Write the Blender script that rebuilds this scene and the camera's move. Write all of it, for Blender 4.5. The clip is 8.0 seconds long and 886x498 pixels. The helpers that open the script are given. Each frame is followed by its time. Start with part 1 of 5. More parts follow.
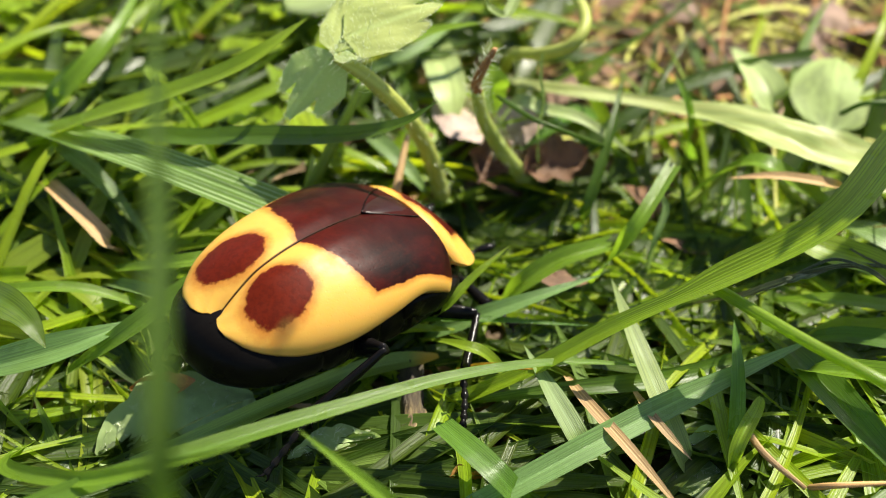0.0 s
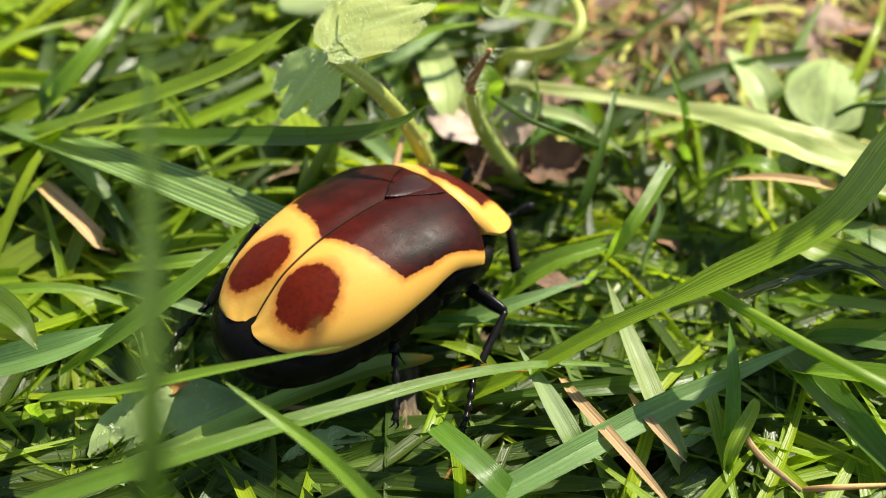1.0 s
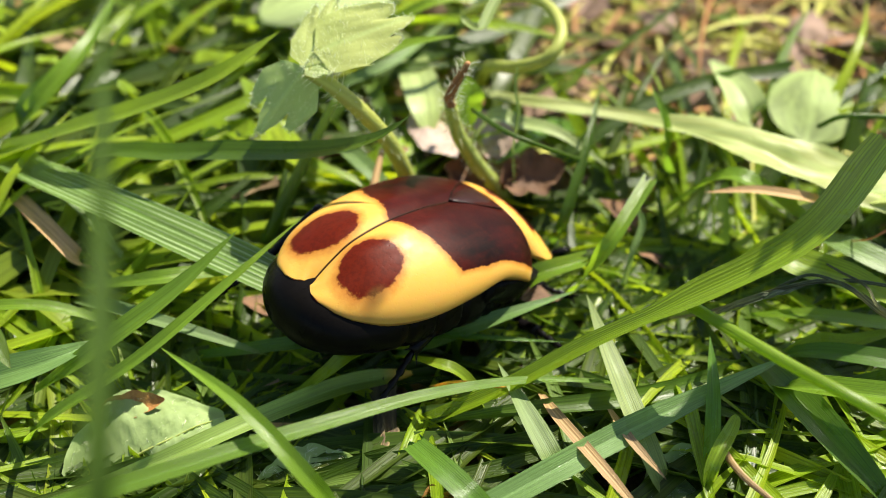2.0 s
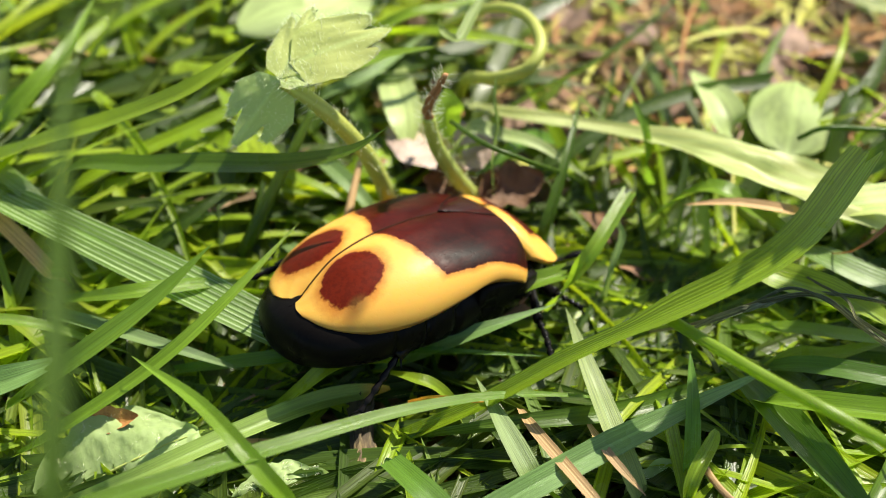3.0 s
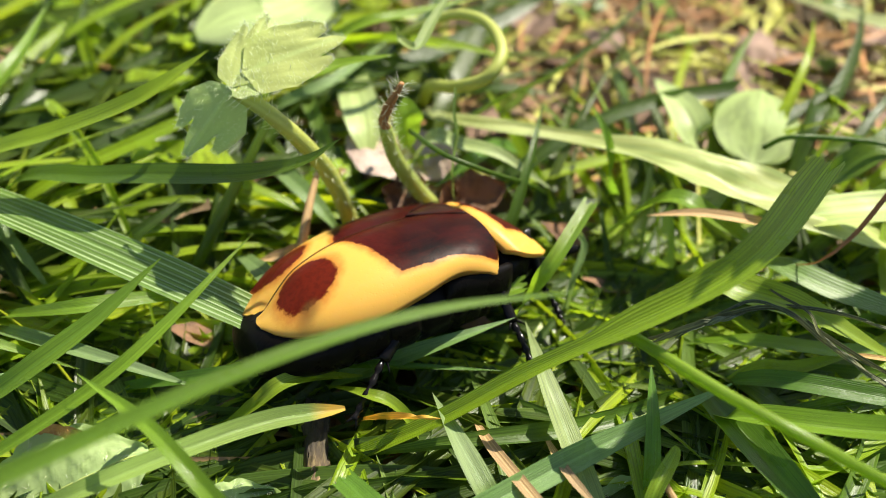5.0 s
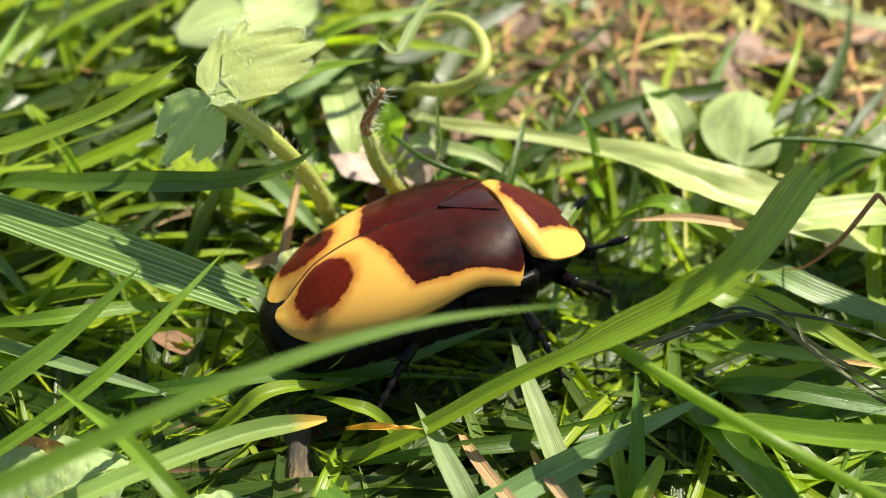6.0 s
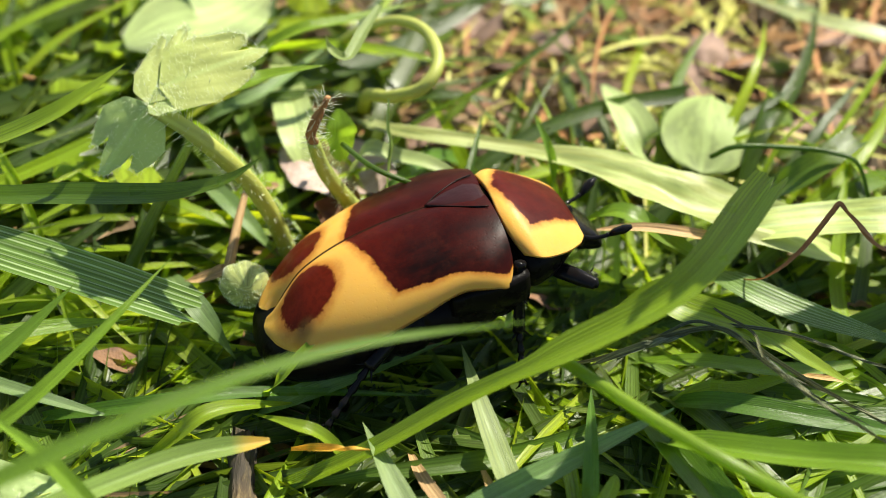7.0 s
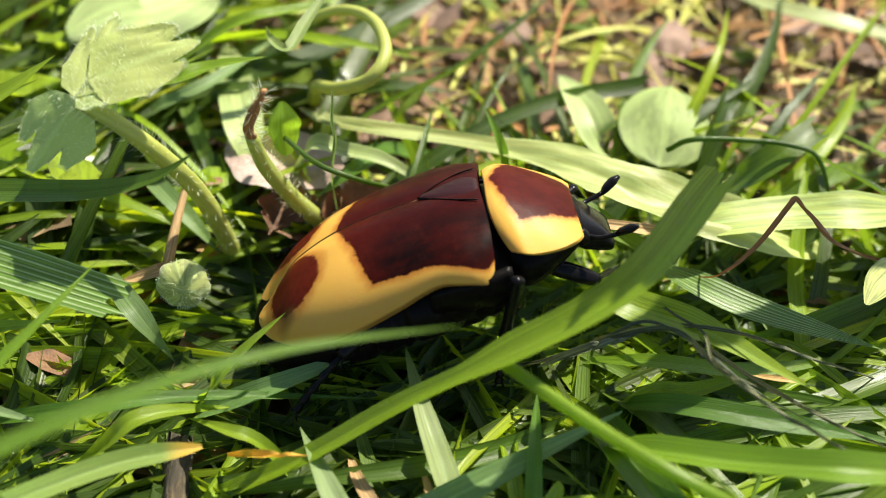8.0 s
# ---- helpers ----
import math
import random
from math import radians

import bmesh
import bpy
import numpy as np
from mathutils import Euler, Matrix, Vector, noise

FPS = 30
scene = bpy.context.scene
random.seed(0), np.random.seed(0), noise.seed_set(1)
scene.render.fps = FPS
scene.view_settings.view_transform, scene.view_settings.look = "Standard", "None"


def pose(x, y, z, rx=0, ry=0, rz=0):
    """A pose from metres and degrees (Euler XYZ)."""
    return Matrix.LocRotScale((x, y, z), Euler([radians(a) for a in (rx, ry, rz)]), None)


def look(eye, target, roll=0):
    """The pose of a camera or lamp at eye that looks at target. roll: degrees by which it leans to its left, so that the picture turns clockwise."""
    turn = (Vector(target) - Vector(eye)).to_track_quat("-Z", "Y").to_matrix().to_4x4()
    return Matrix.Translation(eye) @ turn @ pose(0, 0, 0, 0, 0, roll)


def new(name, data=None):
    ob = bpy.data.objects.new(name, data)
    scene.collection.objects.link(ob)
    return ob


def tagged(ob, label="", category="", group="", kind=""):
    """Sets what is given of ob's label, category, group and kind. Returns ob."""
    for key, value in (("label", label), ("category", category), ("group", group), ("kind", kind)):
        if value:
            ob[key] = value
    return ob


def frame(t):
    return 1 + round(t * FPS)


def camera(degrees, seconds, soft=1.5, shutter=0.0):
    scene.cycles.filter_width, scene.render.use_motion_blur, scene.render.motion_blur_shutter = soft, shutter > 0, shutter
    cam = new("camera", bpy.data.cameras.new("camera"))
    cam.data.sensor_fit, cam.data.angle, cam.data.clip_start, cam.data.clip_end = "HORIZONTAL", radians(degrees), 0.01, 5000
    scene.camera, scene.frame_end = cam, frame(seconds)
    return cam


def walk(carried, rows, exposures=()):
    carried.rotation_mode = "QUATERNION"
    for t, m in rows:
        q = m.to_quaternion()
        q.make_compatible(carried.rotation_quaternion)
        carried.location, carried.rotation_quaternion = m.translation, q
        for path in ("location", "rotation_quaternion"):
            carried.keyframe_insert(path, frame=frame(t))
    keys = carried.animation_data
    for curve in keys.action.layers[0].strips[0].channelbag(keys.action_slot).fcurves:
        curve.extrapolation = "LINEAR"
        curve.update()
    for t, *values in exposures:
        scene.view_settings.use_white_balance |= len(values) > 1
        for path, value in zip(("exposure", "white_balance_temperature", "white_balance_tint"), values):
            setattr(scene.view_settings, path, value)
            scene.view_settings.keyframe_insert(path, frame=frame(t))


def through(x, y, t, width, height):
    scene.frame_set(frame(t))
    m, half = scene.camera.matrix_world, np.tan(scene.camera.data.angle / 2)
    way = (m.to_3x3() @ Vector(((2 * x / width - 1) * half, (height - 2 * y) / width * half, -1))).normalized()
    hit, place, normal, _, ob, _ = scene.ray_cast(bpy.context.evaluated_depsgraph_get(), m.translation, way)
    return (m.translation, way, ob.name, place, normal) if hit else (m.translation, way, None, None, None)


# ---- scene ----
# A flower beetle about 25 mm long crawling over a lawn, filmed from some 8 cm.
MM = 0.001
cam = camera(41.8, 8.0, soft=0.85)
cam.data.dof.use_dof = True
cam.data.dof.focus_distance = 0.076
cam.data.dof.aperture_fstop = 28.0
METRES, EYE, TILT, LEAN, TURN = 0.0155, 0.067, -45.0, 0.0, 0.0
ROWS = [
    (0.0, 0.0, 0.0, 0.0, 0.0, 0.0, -0.0),
    (0.5, -0.002, -0.0017, -0.0067, -0.14, 0.06, 0.01),
    (1.0, 0.0006, 0.0191, 0.0052, -0.26, 0.01, -0.02),
    (1.5, 0.0451, 0.0394, 0.0296, -0.3, 0.11, 0.07),
    (3.0, 0.1219, 0.1134, 0.0635, -1.11, 0.76, 0.23),
    (3.5, 0.163, 0.1412, 0.065, -1.43, 1.02, 0.24),
    (4.0, 0.1921, 0.1682, 0.0689, -1.68, 1.11, 0.26),
    (4.5, 0.224, 0.2066, 0.0778, -1.86, 1.13, 0.3),
    (6.0, 0.2993, 0.2688, 0.1797, -2.18, 0.46, 0.66),
    (6.5, 0.41, 0.3463, 0.2197, -2.36, 0.48, 0.91),
    (7.0, 0.4491, 0.4311, 0.2358, -3.05, 0.42, 1.02),
    (7.5, 0.5924, 0.5359, 0.2647, -3.27, 0.13, 1.14),
    (8.0, 0.6668, 0.5827, 0.275, -3.42, -0.19, 1.2),
]
walk(cam, [(t, pose(0, 0, EYE, TILT, LEAN, TURN) @ pose(METRES * x, METRES * y, METRES * z, 90 + pitch, roll, yaw)) for t, x, y, z, yaw, pitch, roll in ROWS])

# the beetle's way: seconds, millimetres, degrees
BEETLE_ROWS = [
    (0, -9.26, 54.08, 5.22, 1.2, 16.5, 47.3),
    (0.5, -8.89, 54.20, 4.97, -3.2, 17.7, 47.6),
    (1.0, -5.81, 55.84, 4.89, -3.2, 5.8, 46.4),
    (1.5, -2.66, 58.21, 4.02, 2.2, 18.7, 41.7),
    (1.7, -2.20, 58.41, 4.15, 1.8, 20.1, 43.3),
    (2.8, -0.20, 59.06, 2.64, -10.0, 14.9, 38.8),
    (3.0, 0.31, 59.51, 2.50, -11.6, 14.1, 36.9),
    (3.5, 1.34, 60.51, 2.27, -10.1, 9.4, 33.0),
    (4.0, 1.92, 59.42, 2.42, -23.5, 9.0, 30.7),
    (4.5, 2.17, 59.55, 2.28, -25.0, 7.3, 31.0),
    (4.7, 2.27, 59.61, 2.31, -25.1, 6.7, 30.5),
    (5.8, 4.89, 60.80, 2.76, -18.7, -1.1, 23.9),
    (6.0, 5.94, 61.36, 3.37, -13.1, -4.9, 19.3),
    (6.5, 7.86, 61.57, 3.48, -12.1, -9.8, 15.9),
    (7.0, 9.40, 62.30, 4.01, -10.7, -12.7, 15.2),
    (7.2, 10.04, 62.13, 4.05, -8.1, -16.8, 11.3),
    (7.5, 10.58, 61.94, 4.13, -6.9, -19.3, 4.1),
    (8.0, 13.60, 62.10, 4.20, -14.6, -20.4, 4.9),
]

# ---------------------------------------------------------------- light
SUN_DIR = Vector((0.41, 0.47, 0.78)).normalized()   # towards the sun
world = bpy.data.worlds.new("sky")
scene.world = world
world.use_nodes = True
wn = world.node_tree.nodes
sky = wn.new("ShaderNodeTexSky")
sky.sky_type, sky.sun_disc = "NISHITA", False
sky.sun_elevation = math.asin(SUN_DIR.z)
sky.sun_rotation = math.atan2(SUN_DIR.x, SUN_DIR.y)
world.node_tree.links.new(sky.outputs["Color"], wn["Background"].inputs["Color"])
wn["Background"].inputs["Strength"].default_value = 0.08
sun_data = bpy.data.lights.new("sun", "SUN")
sun_data.energy, sun_data.angle, sun_data.color = 5.0, radians(0.53), (1.0, 0.94, 0.79)
sun = new("sun", sun_data)
sun.matrix_world = look(SUN_DIR * 2, (0, 0, 0))
scene.view_settings.exposure = 1.05

# ---------------------------------------------------------------- materials
class Nodes:
    """Small helper to write node trees in a line or two."""

    def __init__(self, name):
        self.mat = bpy.data.materials.new(name)
        self.mat.use_nodes = True
        self.tree = self.mat.node_tree
        self.bsdf = self.tree.nodes["Principled BSDF"]
        self.out = self.tree.nodes["Material Output"]

    def add(self, kind, **inputs):
        n = self.tree.nodes.new("ShaderNode" + kind)
        for k, v in inputs.items():
            self.put(n.inputs[k.replace("_", " ")], v)
        return n

    def put(self, socket, v):
        if isinstance(v, bpy.types.NodeSocket):
            self.tree.links.new(v, socket)
        elif isinstance(v, tuple) and len(v) == 3 and socket.type == "RGBA":
            socket.default_value = (*v, 1)
        else:
            socket.default_value = v

    def math(self, op, a, b=0.0, c=0.0, clamp=False):
        n = self.tree.nodes.new("ShaderNodeMath")
        n.operation, n.use_clamp = op, clamp
        for s, v in zip(n.inputs, (a, b, c)):
            self.put(s, v)
        return n.outputs[0]

    def step(self, v, lo, hi, to0=0.0, to1=1.0):
        n = self.tree.nodes.new("ShaderNodeMapRange")
        n.interpolation_type = "SMOOTHSTEP"
        for s, x in zip(n.inputs, (v, lo, hi, to0, to1)):
            self.put(s, x)
        return n.outputs[0]

    def mix(self, f, a, b):
        n = self.tree.nodes.new("ShaderNodeMix")
        n.data_type = "RGBA"
        self.put(n.inputs[0], f), self.put(n.inputs[6], a), self.put(n.inputs[7], b)
        return n.outputs[2]

    def noise(self, scale, detail=3.0, vec=None, rough=0.55):
        n = self.add("TexNoise", Scale=scale, Detail=detail, Roughness=rough)
        if vec is not None:
            self.put(n.inputs["Vector"], vec)
        return n.outputs["Fac"]

    def coords(self, kind):
        if not hasattr(self, "tc"):
            self.tc = self.tree.nodes.new("ShaderNodeTexCoord")
        return self.tc.outputs[kind]

    def split(self, vec):
        return self.add("SeparateXYZ", Vector=vec).outputs

    def bump(self, height, strength, distance):
        return self.add("Bump", Height=height, Strength=strength, Distance=distance).outputs[0]

    def set(self, **inputs):
        for k, v in inputs.items():
            self.put(self.bsdf.inputs[k.replace("_", " ")], v)
        return self


def leaf_material(name, colour, through, light=0.42, rough=0.27, ribs=6.0, rib_depth=0.05, spread=0.25, island=False, tip=None, hairy=0.0, warmth=0.75, line=None, streaky=1.0):
    """A thin plant blade: ribs along it, mottling, light that comes through it."""
    n = Nodes(name)
    uv = n.split(n.coords("UV"))
    ob = n.coords("Object")
    if island:
        rnd = n.tree.nodes.new("ShaderNodeNewGeometry").outputs["Random Per Island"]
    else:
        rnd = n.tree.nodes.new("ShaderNodeObjectInfo").outputs["Random"]
    streak = n.add("CombineXYZ", X=n.math("MULTIPLY", uv[0], ribs * 2.4), Y=n.math("MULTIPLY", uv[1], 2.5), Z=n.math("MULTIPLY", rnd, 40.0)).outputs[0]
    fine = n.noise(1.0, 3.0, streak, 0.7)
    rib = n.math("SINE", n.math("ADD", n.math("MULTIPLY", uv[0], ribs * 6.283), n.math("MULTIPLY", fine, 2.2)))
    keel = n.step(n.math("ABSOLUTE", n.math("SUBTRACT", uv[0], 0.5)), 0.015, 0.06, 1.0, 0.0)
    mott = n.noise(260.0, 4.0, ob)
    blot = n.noise(90.0, 2.0, ob)
    dark = tuple(c * (1 - spread * 1.5) for c in colour)
    warm = (min(1, colour[0] * 1.4 + 0.01), colour[1] * 1.12, colour[2] * 0.8)
    col = n.mix(n.step(blot, 0.3, 0.7), colour, dark)
    col = n.mix(n.math("MULTIPLY", n.step(rnd, 0.35, 1.0), warmth), col, warm)
    col = n.mix(n.math("MULTIPLY", n.step(rib, 0.35, 1.0), rib_depth), col, line or tuple(min(1, c * 1.7 + 0.015) for c in colour))
    streaks = n.step(fine, 0.43, 0.6, 0.0, (0.5 + 0.35 * rib_depth) * streaky)
    col = n.mix(streaks, col, tuple(c * 0.4 for c in colour))
    col = n.mix(n.math("MULTIPLY", keel, 0.3), col, tuple(min(1, c * 1.5 + 0.02) for c in colour))
    col = n.mix(n.math("MULTIPLY", n.step(mott, 0.62, 0.8), 0.3), col, warm)
    fleck = n.step(n.noise(3800.0, 2.0, ob), 0.66, 0.74)
    col = n.mix(n.math("MULTIPLY", fleck, 0.35), col, tuple(min(1, c * 1.8 + 0.06) for c in colour))
    tr = n.mix(n.math("MULTIPLY", n.step(rnd, 0.35, 1.0), 0.6), through, (through[0] * 1.35, through[1], through[2] * 0.7))
    tr = n.mix(n.math("MULTIPLY", streaks, 0.85), tr, tuple(c * 0.4 for c in through))
    tr = n.mix(n.math("MULTIPLY", n.step(rib, 0.35, 1.0), rib_depth * (0.9 if line else 0.5)), tr, line or tuple(min(1, c * 1.4) for c in through))
    if tip:
        f = n.step(n.math("ADD", uv[1], n.math("MULTIPLY", mott, 0.05)), 0.9, 0.99)
        col, tr = n.mix(f, col, tip), n.mix(f, tr, tip)
    h = n.math("ADD", n.math("MULTIPLY", rib, min(0.5, 0.9 * rib_depth)), n.math("MULTIPLY", fine, 1.6))
    h = n.math("ADD", h, n.math("MULTIPLY", n.noise(2500.0, 2.0, ob), 0.5 + hairy))
    if hairy:
        h = n.math("ADD", h, n.math("MULTIPLY", n.noise(850.0, 3.0, ob), 3.5 * hairy))
    nor = n.bump(h, 0.5, 0.00003 + 0.00004 * rib_depth)
    n.set(Base_Color=col, Roughness=n.step(mott, 0.2, 0.8, rough - 0.04, rough + 0.16), Normal=nor, Specular_IOR_Level=0.34 if island else 0.48)
    if hairy:
        n.set(Sheen_Weight=0.6 * hairy, Sheen_Roughness=0.4)
    t = n.add("BsdfTranslucent", Color=tr, Normal=nor)
    m = n.add("MixShader", Fac=light)
    n.tree.links.new(n.bsdf.outputs[0], m.inputs[1])
    n.tree.links.new(t.outputs[0], m.inputs[2])
    n.tree.links.new(m.outputs[0], n.out.inputs[0])
    return n.mat


M_LUSH = leaf_material("grass_lush", (0.215, 0.36, 0.028), (0.40, 0.63, 0.03), light=0.5, ribs=13.0, rib_depth=0.14)
M_MID = leaf_material("grass_mid", (0.12, 0.25, 0.028), (0.23, 0.45, 0.03), light=0.48, ribs=13.0, rib_depth=0.14)
# Darker copy of the grass green; on shaded blades it carries their shade.
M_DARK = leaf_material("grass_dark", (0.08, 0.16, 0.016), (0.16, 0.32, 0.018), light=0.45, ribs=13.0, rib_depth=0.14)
M_FLARE = leaf_material("grass_flare", (0.25, 0.38, 0.016), (0.48, 0.66, 0.02), light=0.42, ribs=11.0, rib_depth=0.5, warmth=0.1, line=(0.10, 0.17, 0.010))
M_SAGE = leaf_material("grass_sage", (0.23, 0.35, 0.12), (0.36, 0.50, 0.11), rough=0.4, ribs=13.0, rib_depth=0.16)
M_WAXY = leaf_material("grass_waxy", (0.22, 0.37, 0.11), (0.32, 0.53, 0.09), light=0.4, rough=0.26, ribs=13.0, rib_depth=0.14, warmth=0.2)
M_RIBBED = leaf_material("grass_ribbed", (0.17, 0.30, 0.055), (0.31, 0.51, 0.06), ribs=8.0, rib_depth=0.9, rough=0.3, warmth=0.1, line=(0.50, 0.64, 0.30))
M_PALE = leaf_material("leaf_pale", (0.46, 0.57, 0.20), (0.50, 0.66, 0.15), light=0.3, ribs=3.0, rib_depth=0.2, rough=0.42, spread=0.5, warmth=0.3, hairy=0.5, streaky=0.5)
M_STRAP = leaf_material("leaf_strap", (0.37, 0.52, 0.17), (0.45, 0.64, 0.14), light=0.35, ribs=4.0, rib_depth=0.25, rough=0.4, spread=0.3, hairy=0.3)
M_ROUND = leaf_material("leaf_round", (0.40, 0.51, 0.16), (0.45, 0.58, 0.12), light=0.3, ribs=2.0, rib_depth=0.06, rough=0.6, spread=0.15, warmth=0.2)
M_STEM = leaf_material("stem_green", (0.46, 0.53, 0.12), (0.5, 0.58, 0.08), light=0.25, ribs=3.0, rib_depth=0.03, rough=0.45, streaky=0.35)
M_TIPPED = leaf_material("grass_tipped", (0.33, 0.50, 0.13), (0.48, 0.68, 0.10), light=0.5, ribs=13.0, rib_depth=0.12, tip=(0.80, 0.50, 0.07))
M_YELLOW = leaf_material("withered_yellow", (0.72, 0.47, 0.06), (0.66, 0.42, 0.05), light=0.35, ribs=4.0, rough=0.5)
M_STRAW = leaf_material("dry_straw", (0.56, 0.37, 0.17), (0.5, 0.3, 0.1), light=0.25, ribs=4.0, rib_depth=0.3, rough=0.6)
M_RUST = leaf_material("dry_rust", (0.400, 0.200, 0.070), (0.350, 0.150, 0.040), light=0.15, ribs=3.0, rough=0.6)
M_DRYGREY = leaf_material("dry_grey", (0.13, 0.155, 0.08), (0.12, 0.14, 0.06), light=0.15, ribs=4.0, rib_depth=0.9, rough=0.6)
M_HAIRY = leaf_material("leaf_hairy", (0.42, 0.55, 0.21), (0.50, 0.67, 0.20), light=0.45, ribs=1.0, rib_depth=0.04, rough=0.55, hairy=0.8, spread=0.18, streaky=0.15)
M_BUD = leaf_material("bud_green", (0.42, 0.52, 0.2), (0.45, 0.6, 0.15), light=0.35, ribs=6.0, rib_depth=0.25, rough=0.6, hairy=0.8, spread=0.12)
# Low filler grass: the shade between blades is put into this dark green.
M_FILL_SHADED = leaf_material("sward", (0.060, 0.110, 0.014), (0.13, 0.22, 0.018), light=0.48, island=True, ribs=5.0, rib_depth=0.3)
M_BROAD = leaf_material("sward_broad", (0.10, 0.18, 0.022), (0.19, 0.33, 0.022), light=0.45, island=True, ribs=5.0, rib_depth=0.2)
# Far grass; its brighter green also stands in for sun on near blades.
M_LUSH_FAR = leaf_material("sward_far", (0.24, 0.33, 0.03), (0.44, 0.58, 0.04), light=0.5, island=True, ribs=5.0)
# Sunlit copy of the sward: sunshine is put into its brighter green.
M_SUNLIT = leaf_material("sward_sunlit", (0.29, 0.43, 0.02), (0.54, 0.74, 0.02), light=0.5, island=True, ribs=5.0, rib_depth=0.25, rough=0.26)
# Grass green darkened to hold the shade on the tall near blade.
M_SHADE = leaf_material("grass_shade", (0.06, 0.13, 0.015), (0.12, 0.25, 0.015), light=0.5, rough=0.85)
M_FILL_SAGE = leaf_material("sward_pale", (0.17, 0.27, 0.045), (0.29, 0.43, 0.04), light=0.48, island=True, ribs=5.0, rib_depth=0.3, rough=0.3)
M_LITTER = leaf_material("litter", (0.40, 0.27, 0.145), (0.34, 0.21, 0.09), light=0.2, island=True, ribs=3.0, rough=0.7, spread=0.45)


def soil_material():
    n = Nodes("soil")
    ob = n.coords("Object")
    a, b = n.noise(140.0, 6.0, ob, 0.7), n.noise(900.0, 4.0, ob, 0.7)
    col = n.mix(n.step(a, 0.35, 0.7), (0.045, 0.028, 0.015), (0.17, 0.11, 0.065))
    col = n.mix(n.math("MULTIPLY", n.step(b, 0.55, 0.75), 0.6), col, (0.34, 0.24, 0.16))
    green = n.step(n.noise(1.5, 4.0, ob), 0.35, 0.6)
    col = n.mix(n.math("MULTIPLY", green, 0.25), col, (0.06, 0.10, 0.02))
    h = n.math("ADD", n.math("MULTIPLY", a, 1.0), n.math("MULTIPLY", b, 0.5))
    n.set(Base_Color=col, Roughness=0.9, Normal=n.bump(h, 0.9, 0.001))
    return n.mat


def dead_leaf_material(name, colour, dark):
    n = Nodes(name)
    ob = n.coords("Object")
    a, b = n.noise(300.0, 5.0, ob, 0.65), n.noise(1800.0, 3.0, ob)
    col = n.mix(n.step(a, 0.35, 0.7), colour, dark)
    n.set(Base_Color=n.mix(n.math("MULTIPLY", n.step(b, 0.5, 0.7), 0.35), col, dark), Roughness=0.75, Normal=n.bump(n.math("ADD", a, b), 0.7, 0.0003))
    return n.mat


def stump_material():
    """Split dead stem: drawn-out fibres, tan below, shade painted black towards the broken end."""
    n = Nodes("stump")
    q = n.split(n.coords("Object"))
    ob = n.add("CombineXYZ", X=q[0], Y=n.math("MULTIPLY", q[1], 0.1), Z=q[2]).outputs[0]
    fibre = n.noise(1500.0, 5.0, ob, 0.7)
    end_shade = n.step(n.math("ADD", q[1], n.math("MULTIPLY", n.noise(500.0, 4.0, ob), 0.004)), 0.0095, 0.0125)
    col = n.mix(n.step(fibre, 0.36, 0.62), (0.42, 0.31, 0.13), (0.07, 0.045, 0.02))
    col = n.mix(n.math("MULTIPLY", end_shade, 0.85), col, (0.02, 0.016, 0.011))
    n.set(Base_Color=col, Roughness=0.8, Normal=n.bump(fibre, 0.9, 0.0003))
    return n.mat


M_SOIL = soil_material()
M_DEAD = dead_leaf_material("dead_leaf", (0.30, 0.19, 0.135), (0.13, 0.075, 0.045))
M_DEAD_PALE = dead_leaf_material("dead_leaf_pale", (0.42, 0.32, 0.27), (0.26, 0.18, 0.14))
M_BROWN = dead_leaf_material("brown_leaf", (0.2, 0.10, 0.045), (0.07, 0.035, 0.018))
M_ORANGE = dead_leaf_material("orange_leaf", (0.5, 0.24, 0.06), (0.2, 0.07, 0.02))
M_STUMP = stump_material()

YELLOW, AMBER, MAROON, SMOKE = (0.60, 0.34, 0.066), (0.32, 0.085, 0.008), (0.046, 0.0042, 0.0024), (0.006, 0.002, 0.0018)


def shell_finish(n, dark, col, ob):
    """Satin cuticle with fine punctures, dust and faint scratches."""
    pits = n.add("TexVoronoi", Scale=3200.0, Vector=ob).outputs["Distance"]
    fine = n.noise(5200.0, 2.0, ob)
    grain = n.step(n.noise(2600.0, 4.0, ob, 0.7), 0.42, 0.62)
    col = n.mix(n.math("MULTIPLY", n.math("MULTIPLY", grain, dark), 0.24), col, SMOKE)
    worn = n.step(n.noise(800.0, 4.0, ob, 0.7), 0.5, 0.75)
    col = n.mix(n.math("MULTIPLY", n.math("MULTIPLY", worn, dark), 0.14), col, (0.11, 0.02, 0.008))
    dust = n.step(n.noise(1500.0, 5.0, ob, 0.8), 0.69, 0.76)
    col = n.mix(n.math("MULTIPLY", dust, 0.3), col, (0.5, 0.4, 0.3))
    h = n.math("ADD", n.math("MULTIPLY", n.step(pits, 0.0, 0.35), 0.6), n.math("MULTIPLY", fine, 0.5))
    n.set(Base_Color=col, Roughness=n.step(n.noise(700.0, 4.0, ob), 0.3, 0.75, 0.34, 0.5), Normal=n.bump(h, 0.35, 0.00002), Specular_IOR_Level=n.math("SUBTRACT", 0.14, n.math("MULTIPLY", dark, 0.085)))
    n.set(Subsurface_Weight=n.math("SUBTRACT", 0.3, n.math("MULTIPLY", dark, 0.3)), Subsurface_Scale=0.0009, Subsurface_Radius=(1.0, 0.5, 0.15))
    return n.mat


